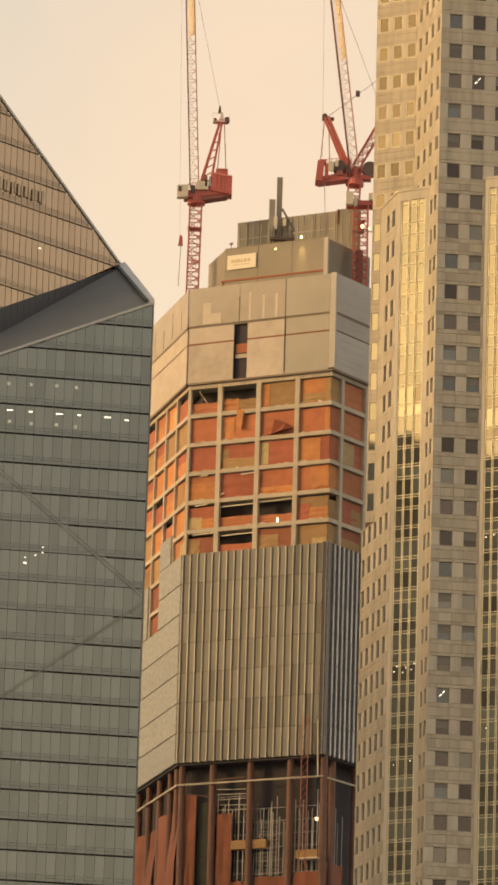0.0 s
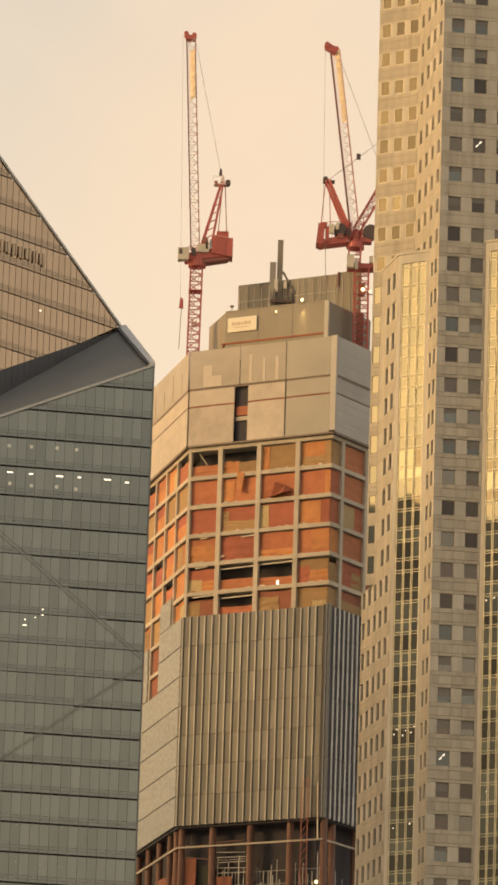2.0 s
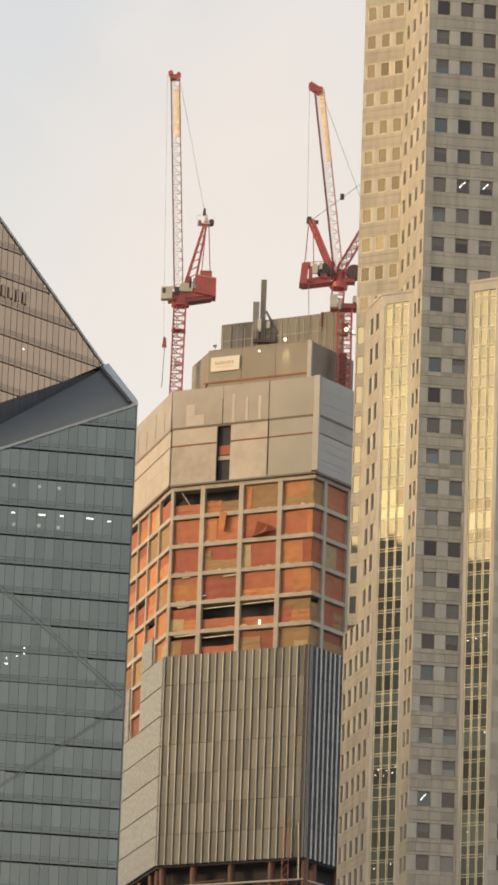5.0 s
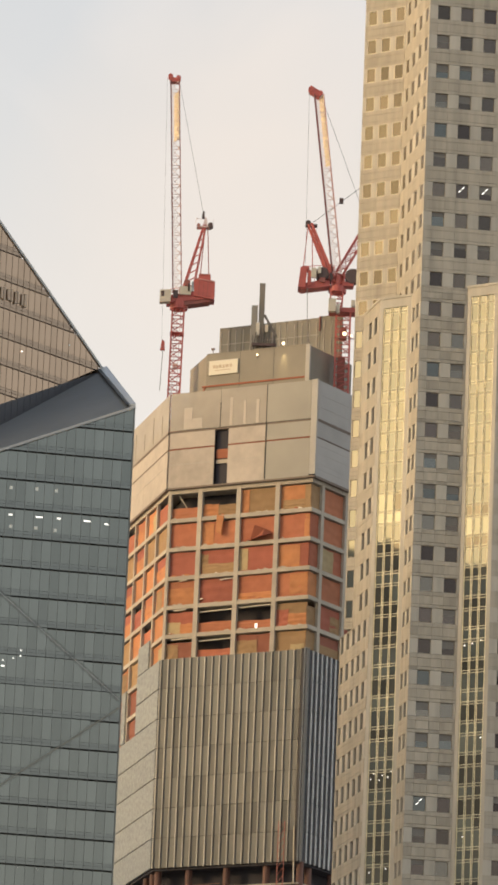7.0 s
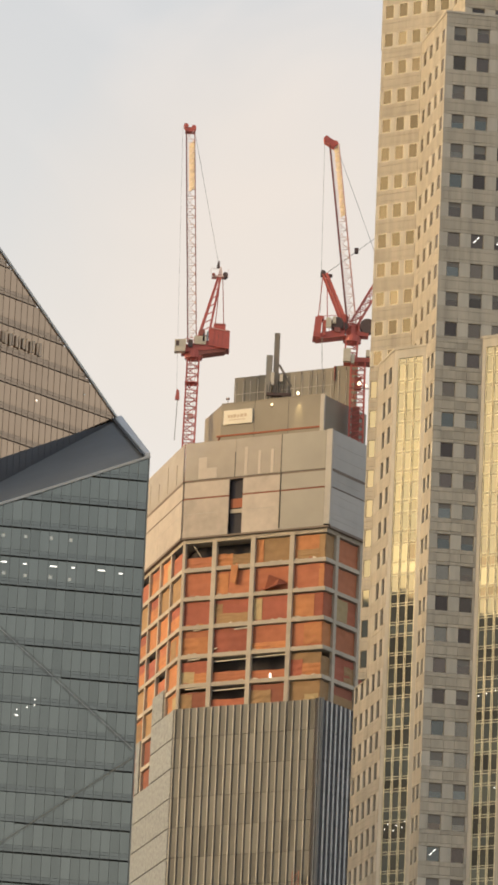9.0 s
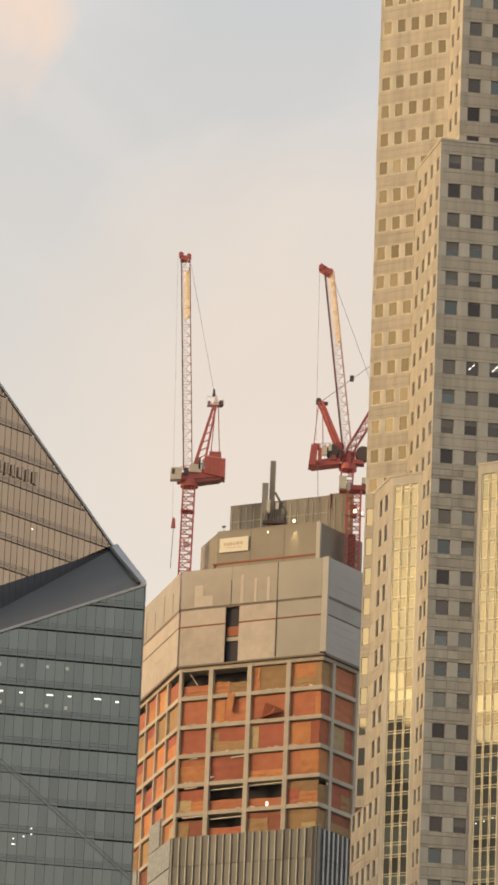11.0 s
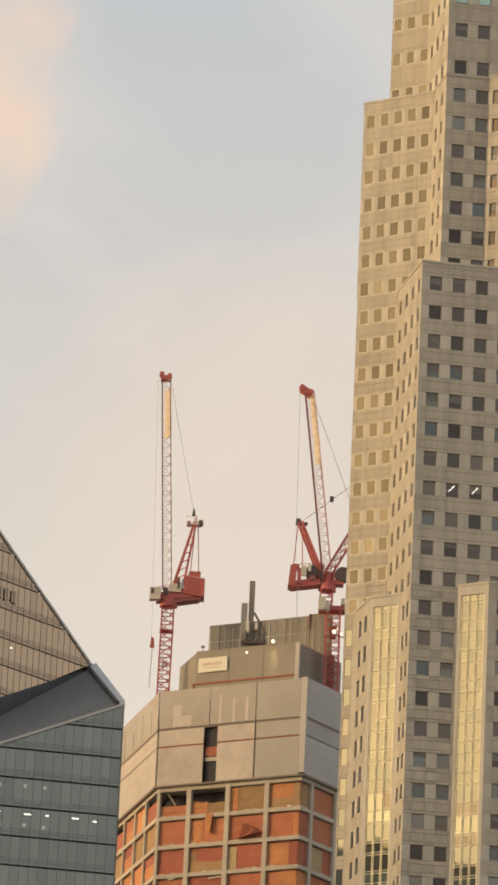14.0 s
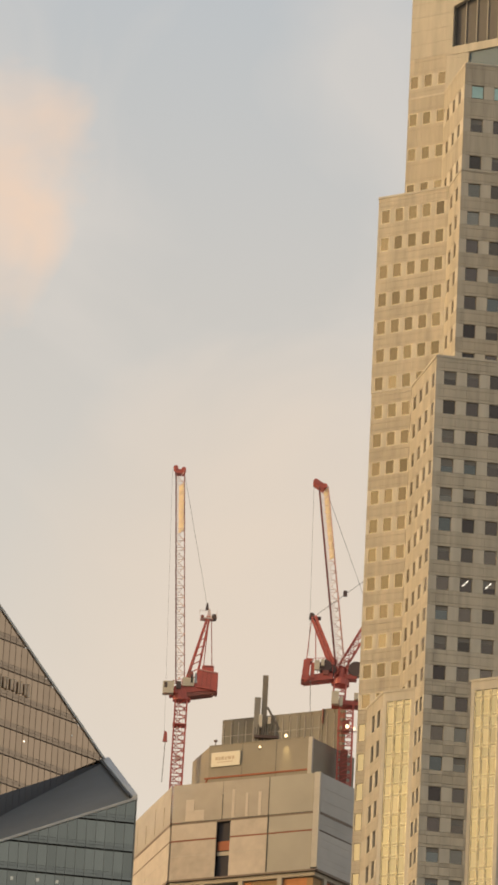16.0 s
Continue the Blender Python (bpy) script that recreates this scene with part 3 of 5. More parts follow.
def sheet(m, x0, x1, z0, z1, mat, label="", sag=0.12, back=0.42):
    """A hanging sheet with folds, hemmed by its own thickness."""
    s = Shape()
    nx, nz = 9, 14
    grid = []
    ph = random.uniform(0, 9)
    for j in range(nz + 1):
        for i in range(nx + 1):
            u, w = i / nx, j / nz
            y = back + sag * math.sin(w * 15 + ph + 2.2 * noise.noise((u * 2.5, ph, w))) * 0.3 + sag * (noise.noise((u * 3 + ph, w * 4, ph)))
            zt = z0 + (z1 - z0) * w - (0.22 * math.sin(math.pi * u) * noise.noise((ph, u * 2, 1)) if j == nz else 0)
            grid.append((x0 + (x1 - x0) * u, y, zt))
    k = len(grid)
    s.v = grid + [(x, y + 0.04, z) for x, y, z in grid]
    for j in range(nz):
        for i in range(nx):
            a = j * (nx + 1) + i
            s.f += [(a, a + 1, a + nx + 2, a + nx + 1), (k + a, k + a + nx + 1, k + a + nx + 2, k + a + 1)]
    return part("sheet", s, mat, site, label, m=m)


bays = {0: (0.5, 4.98), 1: (5.72, 11.43), 2: (12.17, 17.88), 3: (18.62, 23.6)}
KIND = {"r": TARP, "o": TARP_BRIGHT, "p": PLY, "l": PLY_PALE, "d": TARP_DULL}
# the sheets of each bay, floor by floor: left, right, foot and head as shares of the bay, each laid over the one before
COVER = {
    (0, 0): "r0,1,0,.45", (0, 1): "o0,.45,0,.52 p.45,1,0,.46", (0, 2): "p0,1,0,1 o0,.22,0,1", (0, 3): "o0,.82,0,1 p.8,1,0,1 p.1,.8,0,.4",
    (1, 0): "r0,1,0,1", (1, 1): "r0,1,0,1 o.0,.35,0,.9", (1, 2): "r0,1,0,1", (1, 3): "r0,1,0,1 o.82,1,0,.97",
    (2, 0): "r0,1,0,1", (2, 1): "r0,1,0,1 p0,.22,.3,.85 p.05,1,0,.42", (2, 2): "r0,1,0,1 l0,.24,.04,.95", (2, 3): "r0,1,0,1 o0,.7,.0,.95",
    (3, 0): "r0,1,0,1 o0,1,0,.72", (3, 1): "r0,1,0,1", (3, 2): "r0,1,0,1 o0,1,0,.3", (3, 3): "r0,1,0,1 o.4,1,.1,.95",
    (4, 0): "r0,1,0,.92 l0,.5,0,.5 o.5,1,0,.42", (4, 1): "r0,1,0,.42", (4, 2): "r0,1,0,.36", (4, 3): "p0,1,0,.95 r0,.4,0,.7 o.4,1,0,.5",
    (5, 0): "d0,1,0,.86 p0,.45,0,.8", (5, 1): "r0,1,0,.5", (5, 2): "d0,1,0,1 p0,.6,0,.75", (5, 3): "p0,1,0,1 l.5,.95,0,.45",
}
AROUND = ["r0,1,0,1", "r0,1,0,1", "r0,1,0,1 l0,.6,.05,.95", "r0,1,0,1", "r0,1,0,1 p.55,1,0,.7", "d0,1,0,1 p.1,1,0,.6"]
RETURN = ["p0,1,0,1", "r0,1,0,1", "r0,1,0,1", "o0,1,0,1", "p0,1,0,.8", "p0,1,0,1"]


def cover(m, x0, x1, low, top, text):
    for i, piece in enumerate(text.split()):
        u0, u1, w0, w1 = (float(v) for v in piece[1:].split(","))
        h = top - 0.1 - low
        sheet(m, x0 + (x1 - x0) * u0, x0 + (x1 - x0) * u1, low + h * w0, low + h * w1, KIND[piece[0]], sag=0.07, back=0.42 - 0.07 * i)


for row in range(6):
    top, low = LEVEL[row] - 0.4, LEVEL[row + 1] + 0.32
    for b, (x0, x1) in bays.items():
        cover(mF, x0, x1, low, top, COVER[row, b])
    cover(mR, 0.3, 2.64, low, top, RETURN[row])
    cover(mR, 3.38, 9.07, low, top, AROUND[row])
    cover(mR, 9.83, 15.5, low, top, random.choice(AROUND))
    for i in range(6):
        cover(mL, 1.4 + 6.45 * i, 7.25 + 6.45 * i, low, top, random.choice(["o0,1,0,1", "o0,1,0,1 p.1,.6,0,.9", "p0,1,0,1", "r0,1,0,1 o0,1,0,.6", "r0,1,0,.8", "o0,1,0,1 l.5,.9,.1,.8"]))
for x0, x1 in [(1.4 + 6.45 * i, 7.25 + 6.45 * i) for i in range(4)]:
    for top in (165.1, 160.7):
        sheet(mL, x0, x1, top - 3.6, top, TARP_DULL, sag=0.07)
# frayed hems and scraps that lap over the beams
for row in range(1, 7):
    for b, (x0, x1) in bays.items():
        for _ in range(3):
            a, w = random.uniform(x0, x1 - 1.2), random.uniform(0.3, 1.2)
            low = LEVEL[row] + 0.26
            q = [(a, -0.03, low), (a + w, -0.03, low), (a + w * 0.9, -0.03, low + random.uniform(0.05, 0.2)), (a + w * 0.2, -0.03, low + random.uniform(0.05, 0.28))]
            part("hem", Shape().hull(q, [(x, 0.02, z) for x, _, z in q]), random.choice([TARP, TARP_BRIGHT, WHITE, CONCRETE]), site, m=mF)
# one loose sheet blown out of its bay, one rolled strip
loose = Shape()
fold = [(0, 0.4, 0.4), (1.3, -0.5, 0.1), (3.3, -0.9, 0.5), (4.6, 0.3, 1.0), (3.4, -0.2, 1.7), (1.9, -0.6, 2.3), (1.7, 0.3, 1.1)]
loose.hull([Vector(p) for p in fold], [Vector(p) + Vector((0, 0.08, 0.05)) for p in fold])
part("sheet", loose, RED_LINE, site, "dark red sheet blown loose", m=mF @ pose(13.0, 0, LEVEL[2] + 0.25))
part("sheet", Shape().hull([(0, -0.1, 0), (0.9, -0.2, -0.5), (1.2, 0.0, 2.4), (0, 0, 2.6)], [(0, 0.05, 0), (0.9, 0.1, -0.5), (1.2, 0.2, 2.4), (0, 0.2, 2.6)]), TARP_BRIGHT, site, "strip of orange sheet hung over a beam", m=mF @ pose(8.3, -0.1, LEVEL[1] - 2.3))
# diagonal prop and pale edge boards in the open bays; bars before row 3 sheets paint highlights
part("prop", Shape().bar((1.6, 0.5, LEVEL[0] - 0.6), (2.9, 0.5, LEVEL[0] - 2.4), 0.12), CONCRETE, site, m=mF)
for row, b, u0, u1, drop, y in ((4, 1, 0.03, 0.97, 0.95, 0.5), (4, 2, 0.0, 0.95, 0.75, 0.5), (5, 1, 0.05, 0.95, 0.95, 0.5), (5, 0, 0.2, 0.98, 0.55, 0.2), (4, 0, 0.25, 0.7, 0.55, 0.2),
                            (3, 0, 0.4, 0.7, 0.5, 0.2), (3, 1, 0.6, 0.97, 0.75, 0.2), (3, 1, 0.02, 0.12, 3.5, 0.2)):
    x0, x1 = bays[b]
    z = LEVEL[row] - drop
    part("edge_board", Shape().bar((x0 + (x1 - x0) * u0, y, z), (x0 + (x1 - x0) * u1, y, z + 0.12), 0.15), WHITE, site, "pale bar for edge boards and sheet highlights", m=mF)
part("work_lamp", Shape().box(15.2, 15.5, 0.3, 0.45, LEVEL[5] + 0.35, LEVEL[5] + 1.0), LIT, site, "lit work lamp", m=mF)

# screens above the frame
Z0, Z1, Z2, Z3 = 192.45, 198.35, 201.0, 207.0


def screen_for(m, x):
    """Beige mesh on most of the front and the far side, smooth grey at the near end, cool grey lightened in place of
    light round the corner.
    """
    return SCREEN_LIFTED if m is mR else SCREEN if m is mF and x > 16 else SCREEN_MESH


for m, parts_ in ((mF, [(0.0, 7.62), (9.85, 16.15), (16.2, 23.52)]), (mR, [(-0.1, 12.0), (12.05, 23.0)]), (mL, [(0.0, 13.0), (13.05, 26.0), (26.05, LL_LEN)])):
    for x0, x1 in parts_:
        part("screen_panel", shared_box("screen_panel", x1 - x0 - 0.06, 0.2, Z1 - Z0 - 0.1, screen_for(m, x0), 0.02), SCREEN, site, m=m @ pose(x0 + 0.03, -0.45, Z0))
for m, parts_ in ((mF, [(0.0, 7.62), (9.85, 16.15), (16.2, 23.52)]), (mR, [(-0.1, 12.0)]), (mL, [(0.0, LL_LEN)])):
    for x0, x1 in parts_:
        part("screen_panel", shared_box("screen_panel", x1 - x0 - 0.06, 0.2, Z2 - Z1 - 0.25, screen_for(m, x0), 0.02), SCREEN, site, m=m @ pose(x0 + 0.03, -0.45, Z1 + 0.12))
        line = RED_LINE if m is mF else BRONZE_SLOT
        part("strip", shared_box("strip", x1 - x0, 0.1, 0.15, line), line, site, m=m @ pose(x0, -0.47, Z1 - 0.07))
for m, parts_, mat in ((mF, [(0.0, 8.4), (8.47, 16.1)], SCREEN_OPEN), (mF, [(16.18, 23.5)], SCREEN), (mR, [(0.1, 12.0)], SCREEN_LIFTED), (mL, [(0.0, 9.0), (9.05, 17.5), (17.55, LL_LEN)], SCREEN_OPEN)):
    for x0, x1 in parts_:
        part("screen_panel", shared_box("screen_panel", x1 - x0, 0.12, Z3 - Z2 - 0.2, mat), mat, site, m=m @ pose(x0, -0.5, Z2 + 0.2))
part("corner_post", Shape().box(23.56, 24.5, -0.56, -0.1, Z0 + 0.2, Z3 + 0.1), PALE_SCREEN, site, "pale corner post", m=mF)
ribs = Shape()
for x in [0.03 + 1.95 * i for i in range(1, 12)]:
    ribs.box(x - 0.05, x + 0.05, -0.36, -0.2, Z2 + 0.2, Z3)
part("rib", ribs, SCREEN, site, m=mF)
# posts seen behind the far side's mesh, set in front of it to fit the view, and a dark joint by the smooth panels
for i in range(7):
    part("post", Shape().box(4.4 + 5.3 * i, 4.46 + 5.3 * i, -0.56, -0.5, Z2 + 0.6, Z3 - random.uniform(0.8, 2.6)), STAGE, site, m=mL)
part("joint", Shape().box(16.08, 16.2, -0.53, -0.3, Z0 + 0.2, Z3), SLOT, site, "dark panel joint", m=mF)
part("joint", Shape().box(8.38, 8.5, -0.53, -0.3, Z2 + 0.2, Z3 - 2.0), SLOT, site, "dark panel joint", m=mF)
# solid brown bars draw the shaded lines under and between the screens
rail = Shape()
for z in (Z0 - 0.12, Z2):
    rail.box(0, FL + 0.3, -0.47, 0.1, z - 0.14, z + 0.12)
part("gap", rail, BRONZE_SLOT, site, "brown bar standing in for a shaded gap", m=mF)
for m, length in ((mR, RL), (mL, LL_LEN)):
    rail = Shape()
    for z in (Z0 - 0.12, Z2):
        rail.box(0, length, -0.52, 0.1, z - 0.2, z + 0.15)
    part("gap", rail, BRONZE_SLOT, site, "brown bar standing in for a shaded gap", m=m)
for m, spans in ((mF, [(0.05, 7.57), (9.9, 16.1)]), (mL, [(14.0, LL_LEN)]), (mR, [(0.2, 11.9)])):
    for x0, x1 in spans:
        part("band", shared_box("band", x1 - x0, 0.03, 0.06, PALE_SCREEN), PALE_SCREEN, site, m=m @ pose(x0, -0.475, 195.95))
for z in (193.6, 194.4, 197.2, 199.5, 203.0, 204.9):
    part("band", shared_box("band", 11.6, 0.03, 0.05, PALE_SCREEN), PALE_SCREEN, site, m=mR @ pose(0.2, -0.53 if z > 201 else -0.475, z))
# pale plates added before the mesh stand for things seen behind it
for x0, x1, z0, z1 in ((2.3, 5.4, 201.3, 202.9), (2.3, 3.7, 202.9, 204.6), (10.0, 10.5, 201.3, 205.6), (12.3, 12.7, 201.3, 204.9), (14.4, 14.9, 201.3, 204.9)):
    part("pale_patch", Shape().box(x0, x1, -0.54, -0.5, z0, z1), PATCH, site, "pale plate standing for things seen through the mesh", m=mF)
part("opening", Shape().box(7.66, 9.82, 0.2, 0.3, Z0, Z2), VOID, site, "plate coloured as the dark slot between screens", m=mF)
part("opening_sheet", Shape().box(7.7, 9.78, 0.0, 0.1, 196.5, 197.9), TARP, site, m=mF)
part("opening_sheet", Shape().box(7.7, 9.78, -0.05, 0.05, 195.7, 196.3), CONCRETE, site, m=mF)
# upper stage
TOP = 214.0
nF = Vector((math.sin(radians(28.07)), math.cos(radians(28.07))))
uF = Vector((math.cos(radians(28.07)), -math.sin(radians(28.07))))
p0 = Vector(C1) + nF * 4.0
U1, U2 = p0 + uF * 3.3, p0 + uF * 20.4
U0, U3 = Vector((-6.9, 742.0)), U2 + Vector((0.56, 0.83)) * 12.0
stage = [tuple(U0), tuple(U1), tuple(U2), tuple(U3), (12.0, 755.0)]
part("upper_stage", Shape().prism(stage, 203.0, TOP), STAGE, site, "plain grey upper stage")
part("strip", Shape().box(-0.6, 17.0, -0.1, 0.1, 208.95, 209.2), RED_LINE, site, m=face(*U1, FA))
part("strip", Shape().bar((U1.x - 0.05, U1.y - 0.1, 209.05), (U1.x - 1.2, U1.y + 4.0, 207.2), 0.2), RED_LINE, site)
part("corner_post", Shape().box(-0.35, 0.3, -0.2, 0.2, 206.8, TOP + 0.05), PALE_SCREEN, site, "pale corner post", m=face(*U2, FA))
for x in (5.6, 11.3):
    part("seam", Shape().box(x, x + 0.05, -0.02, 0.02, 207, TOP), SLOT, site, m=face(*U1, FA))
part("camera_post", Shape().box(0.9, 0.98, 0.1, 0.18, TOP, TOP + 0.9).box(0.65, 1.15, 0.02, 0.26, TOP + 0.75, TOP + 1.05), DARK_STEEL, site, "small dark camera on a post", m=face(*U1, FA))
part("parapet", Shape().box(0, 17.1, -0.06, 0.3, TOP, TOP + 0.18), STAGE, site, m=face(*U1, FA))
# hoarding behind the upper stage
H0 = Vector(C1) + nF * 12.0
HL = H0 + uF * ((-2.71 - H0.x) / uF.x)
mH = face(*HL, FA)
for i in range(11):
    h = 6.7 if i < 9 else 6.9
    part("hoarding_panel", shared_box("hoarding_panel", 1.84, 0.25, h, HOARDING, 0.02), HOARDING, site, m=mH @ pose(1.9 * i + 0.03, 0, TOP))
ribs = Shape()
for i in range(17):
    ribs.box(1.25 * i + 0.3, 1.25 * i + 0.4, -0.09, 0.0, TOP, 220.1)
ribs.box(0, 16.9, -0.05, 0.0, 218.0, 218.08)
part("rib", ribs, PALE_SCREEN, site, "pale hoarding ribs", m=mH)
part("hoarding_return", Shape().box(0, 0.25, 0.26, 9, TOP, 220.7), HOARDING, site, m=mH)
part("strip", Shape().box(17.0, 17.2, -0.2, 0, 218.6, 220.9), DARK_RED, site, m=mH)

# sign board on the upper stage
sign = thing("sign_board", "white sign board with faded lettering on grey screen wall", "sign")
mU = face(*U1, FA)
board = part("board", Shape().box(0.5, 5.35, -0.22, -0.02, 210.75, 212.95), WHITE, sign, m=mU)
for x, w, z in ((1.2, 0.45, 211.75), (1.75, 0.3, 211.7), (2.15, 0.5, 211.75), (2.8, 0.35, 211.7), (3.3, 0.55, 211.75), (4.0, 0.4, 211.75), (1.5, 2.7, 211.35)):
    part("bar", Shape().box(x, x + w, -0.235, -0.215, z, z + (0.5 if w < 1 else 0.12)), INK, board)

# facade of fins below the frame
FT, FB = 166.5, 135.2
for m, length in ((mF, 23.85), (mR, 12.2)):
    n = int(length / 1.22)
    for i in range(n + 1):
        for j in range(7):
            h = (FT - FB) / 7
            part("fin", shared_box("fin", 0.2, 0.2 if m is mF else 0.24, h - 0.07, FIN if m is mF else FIN_LIT, 0.02), FIN, site, m=m @ pose(i * 1.22 + (0.06 if m is mF else 0.2), -0.36 if m is mF else -0.34, FB - 0.06 + j * h))
    for i in range(n):
        for j in range(7):
            h = (FT - FB) / 7
            part("facade_panel", shared_box("facade_panel", 0.98, 0.1, h - 0.06, FIN_PANEL if m is mF else FIN_SHADE, 0.02), FIN_PANEL, site, m=m @ pose(i * 1.22 + (0.27 if m is mF else 0.4), -0.16, FB + j * h))
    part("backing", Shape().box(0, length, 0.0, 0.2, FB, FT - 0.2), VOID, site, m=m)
part("corner_fin", Shape().box(23.3, 24.15, -0.36, 0.1, FB - 0.1, FT), FIN_SHADE, site, m=mF)
for x, y in ((12.07, 719.84), (12.35, 719.98), (11.75, 719.86)):
    part("fin", Shape().box(x - 0.09, x + 0.09, y - 0.1, y + 0.3, FB - 0.1, FT + 0.1), FIN, site)
for j in range(7):
    h = (FT - FB) / 7
    x0 = 0 if j < 5 else LL_LEN - 13.0
    part("side_panel", shared_box("side_panel", LL_LEN - x0, 0.35, h - 0.14, SIDE_PANEL, 0.03), SIDE_PANEL, site, m=mL @ pose(x0, -0.3, FB + j * h))
part("side_panel", shared_box("side_panel", 6.3, 0.3, 4.3, SIDE_PANEL, 0.03), SIDE_PANEL, site, m=mL @ pose(LL_LEN - 13.0, -0.3, FT - 0.05))
part("side_panel", shared_box("side_panel", 2.2, 0.3, 8.0, SIDE_PANEL, 0.03), SIDE_PANEL, site, m=mL @ pose(LL_LEN - 22.0, -0.3, FT - 8.9))
part("side_backing", Shape().box(0, LL_LEN, 0.05, 0.15, FB, FT - 8.95), VOID, site, m=mL)

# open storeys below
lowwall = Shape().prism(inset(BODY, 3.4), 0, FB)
part("recess_wall", lowwall, VOID, site, "recessed wall coloured as deep shade")
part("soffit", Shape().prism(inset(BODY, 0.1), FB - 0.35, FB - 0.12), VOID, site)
for m, length, xs in ((mF, FL, (0.1, 5.2, 11.4, 17.9, 23.3)), (mR, RL, (3.5, 9.5)), (mL, LL_LEN, (7.4, 13.9, 20.3, 26.8, 33.2, 37.0))):
    for x in xs:
        part("pillar", Shape().tube((x + 0.48, 0.9, 0), (x + 0.48, 0.9, FB), 0.52, 14), RUST, site, "primed red steel pillar", m=m)
    part("edge_beam", Shape().box(0, length, 0.1, 0.32, FB - 3.3, FB - 3.05), CONCRETE, site, m=m)
for m, x0, x1, z0, z1 in ((mL, 1.0, 13.5, 90, 124), (mL, 14.0, 26.0, 92, 128), (mL, 27.6, 39.4, 90, 129.0), (mF, 0.9, 3.0, 92, 130.5), (mF, 6.4, 9.0, 104, 127.5), (mF, 9.1, 11.5, 100, 117.5), (mF, 12.8, 17.9, 100, 118), (mF, 19.2, 23.6, 100, 118.4), (mR, 1.4, 7.5, 100, 120.0)):
    z = z0
    while z < z1:
        sheet(m, x0, x1, z, z1, TARP_DULL, sag=0.7 if m is mL else 0.3, back=0.75 if m is mL else 1.0)
        z += 60
for i in range(44):
    x = 5.8 + 0.4 * i + random.uniform(-0.2, 0.2)
    z1 = FB - random.uniform(4.5, 9.5)
    part("scaffold_pole", shared_box("scaffold_pole", 0.085, 0.085, 26.0, STEEL_GREY), STEEL_GREY, site, m=mF @ pose(x, 1.3 + random.uniform(0, 0.8), z1 - 26.0))
for i in range(9):
    part("scaffold_pole", shared_box("scaffold_pole", 0.085, 0.085, 26.0, STEEL_GREY), STEEL_GREY, site, m=mR @ pose(1.6 + 0.75 * i, 1.3 + 0.1 * (i % 4), FB - 32.0 - random.uniform(0, 3)))
part("work_platform", Shape().box(8.9, 14.6, 0.9, 1.8, 122.2, 123.5), PLY, site, "tan plywood work platform", m=mF)
part("work_platform", Shape().box(19.5, 23.0, 0.9, 1.8, 120.4, 121.6), PLY, site, "tan plywood work platform", m=mF)
part("net", Shape().box(2.9, 5.2, 1.6, 1.7, 96.0, 129.5), NET, site, "dark green scaffold net", m=mF)
ledger = Shape()
for i in range(9):
    z = FB - 5.2 - i * 1.9
    ledger.box(6.5, 11.2, 1.25, 1.31, z, z + 0.06)
    ledger.box(12.2, 23.0, 1.25, 1.31, z - 2.0, z - 1.94)
for i in range(14):
    z = FB - 9.4 - i * 0.62
    ledger.box(12.6, 16.6, 1.2, 1.25, z, z + 0.05)
for i in range(5):
    z = FB - 4.0 - i * 0.75
    ledger.bar((6.2, 1.1 + 0.1 * i, z), (11.0, 1.1 + 0.1 * i, z - 0.2 + 0.1 * (i % 3)), 0.09)
part("scaffold_ledger", ledger, STEEL_GREY, site, m=mF)
part("post", Shape().bar((23.35, -0.2, FB - 3.2), (23.3, -0.5, FB + 5.0), 0.16), PALE_STEEL, site, "pale steel post", m=mF)
part("handrail", Shape().bar((0.6, 0.8, FB - 4.4), (5.0, 0.8, FB - 5.0), 0.1).bar((6.0, 0.5, FB - 2.7), (11.0, 0.5, FB - 2.55), 0.12), RUST, site, m=mF)
part("side_sheet", Shape().box(9.2, 12.4, 1.9, 2.0, FB - 26, FB - 14.8), VOID, site, "dark board behind the scaffold", m=mF)
part("work_lamp", Shape().box(22.7, 23.05, 0.6, 0.8, 125.7, 126.15), FLOOD, site, "lit floodlight", m=mF)
part("work_platform", Shape().box(20.6, 23.6, -0.4, 1.0, 120.0, 120.25), PALE_STEEL, site, m=mF)
hoist = Shape()
for x in (21.0, 22.0):
    hoist.bar((x, -0.9, 118.0), (x, -0.9, 141.0), 0.1)
for i in range(20):
    z = 118.5 + i * 1.12
    hoist.bar((21.0, -0.9, z), (22.0, -0.9, z + 1.1), 0.06)
part("hoist_mast", hoist, JIB_RED, site, "thin red lattice hoist mast", m=mF)

# floodlights on the upper stage
for at, r, nm in (((13.0, -0.35, 214.5), 0.22, "floodlight"), ((8.6, -0.2, 213.2), 0.13, "floodlight")):
    fl = thing(nm, "small lit floodlight on the upper screen edge", "floodlight")
    q = mU @ Vector(at)
    part("lamp", Shape().tube((q.x, q.y - 0.15, q.z), (q.x, q.y + 0.15, q.z), r), FLOOD, fl)
    part("bracket", Shape().bar((q.x, q.y + 0.15, q.z - 0.5), (q.x, q.y + 0.15, q.z), 0.08), DARK_STEEL, fl)
spot = new("floodlight_beam", bpy.data.lights.new("floodlight_beam", "SPOT"))
spot.data.energy, spot.data.spot_size, spot.data.spot_blend, spot.data.color, spot.data.shadow_soft_size = 1500, radians(34), 0.8, (1.0, 0.78, 0.36), 0.2
q = mU @ Vector((13.0, -0.6, 214.6))
spot.matrix_world = look(q, mU @ Vector((13.0, 0.1, 210.5)))

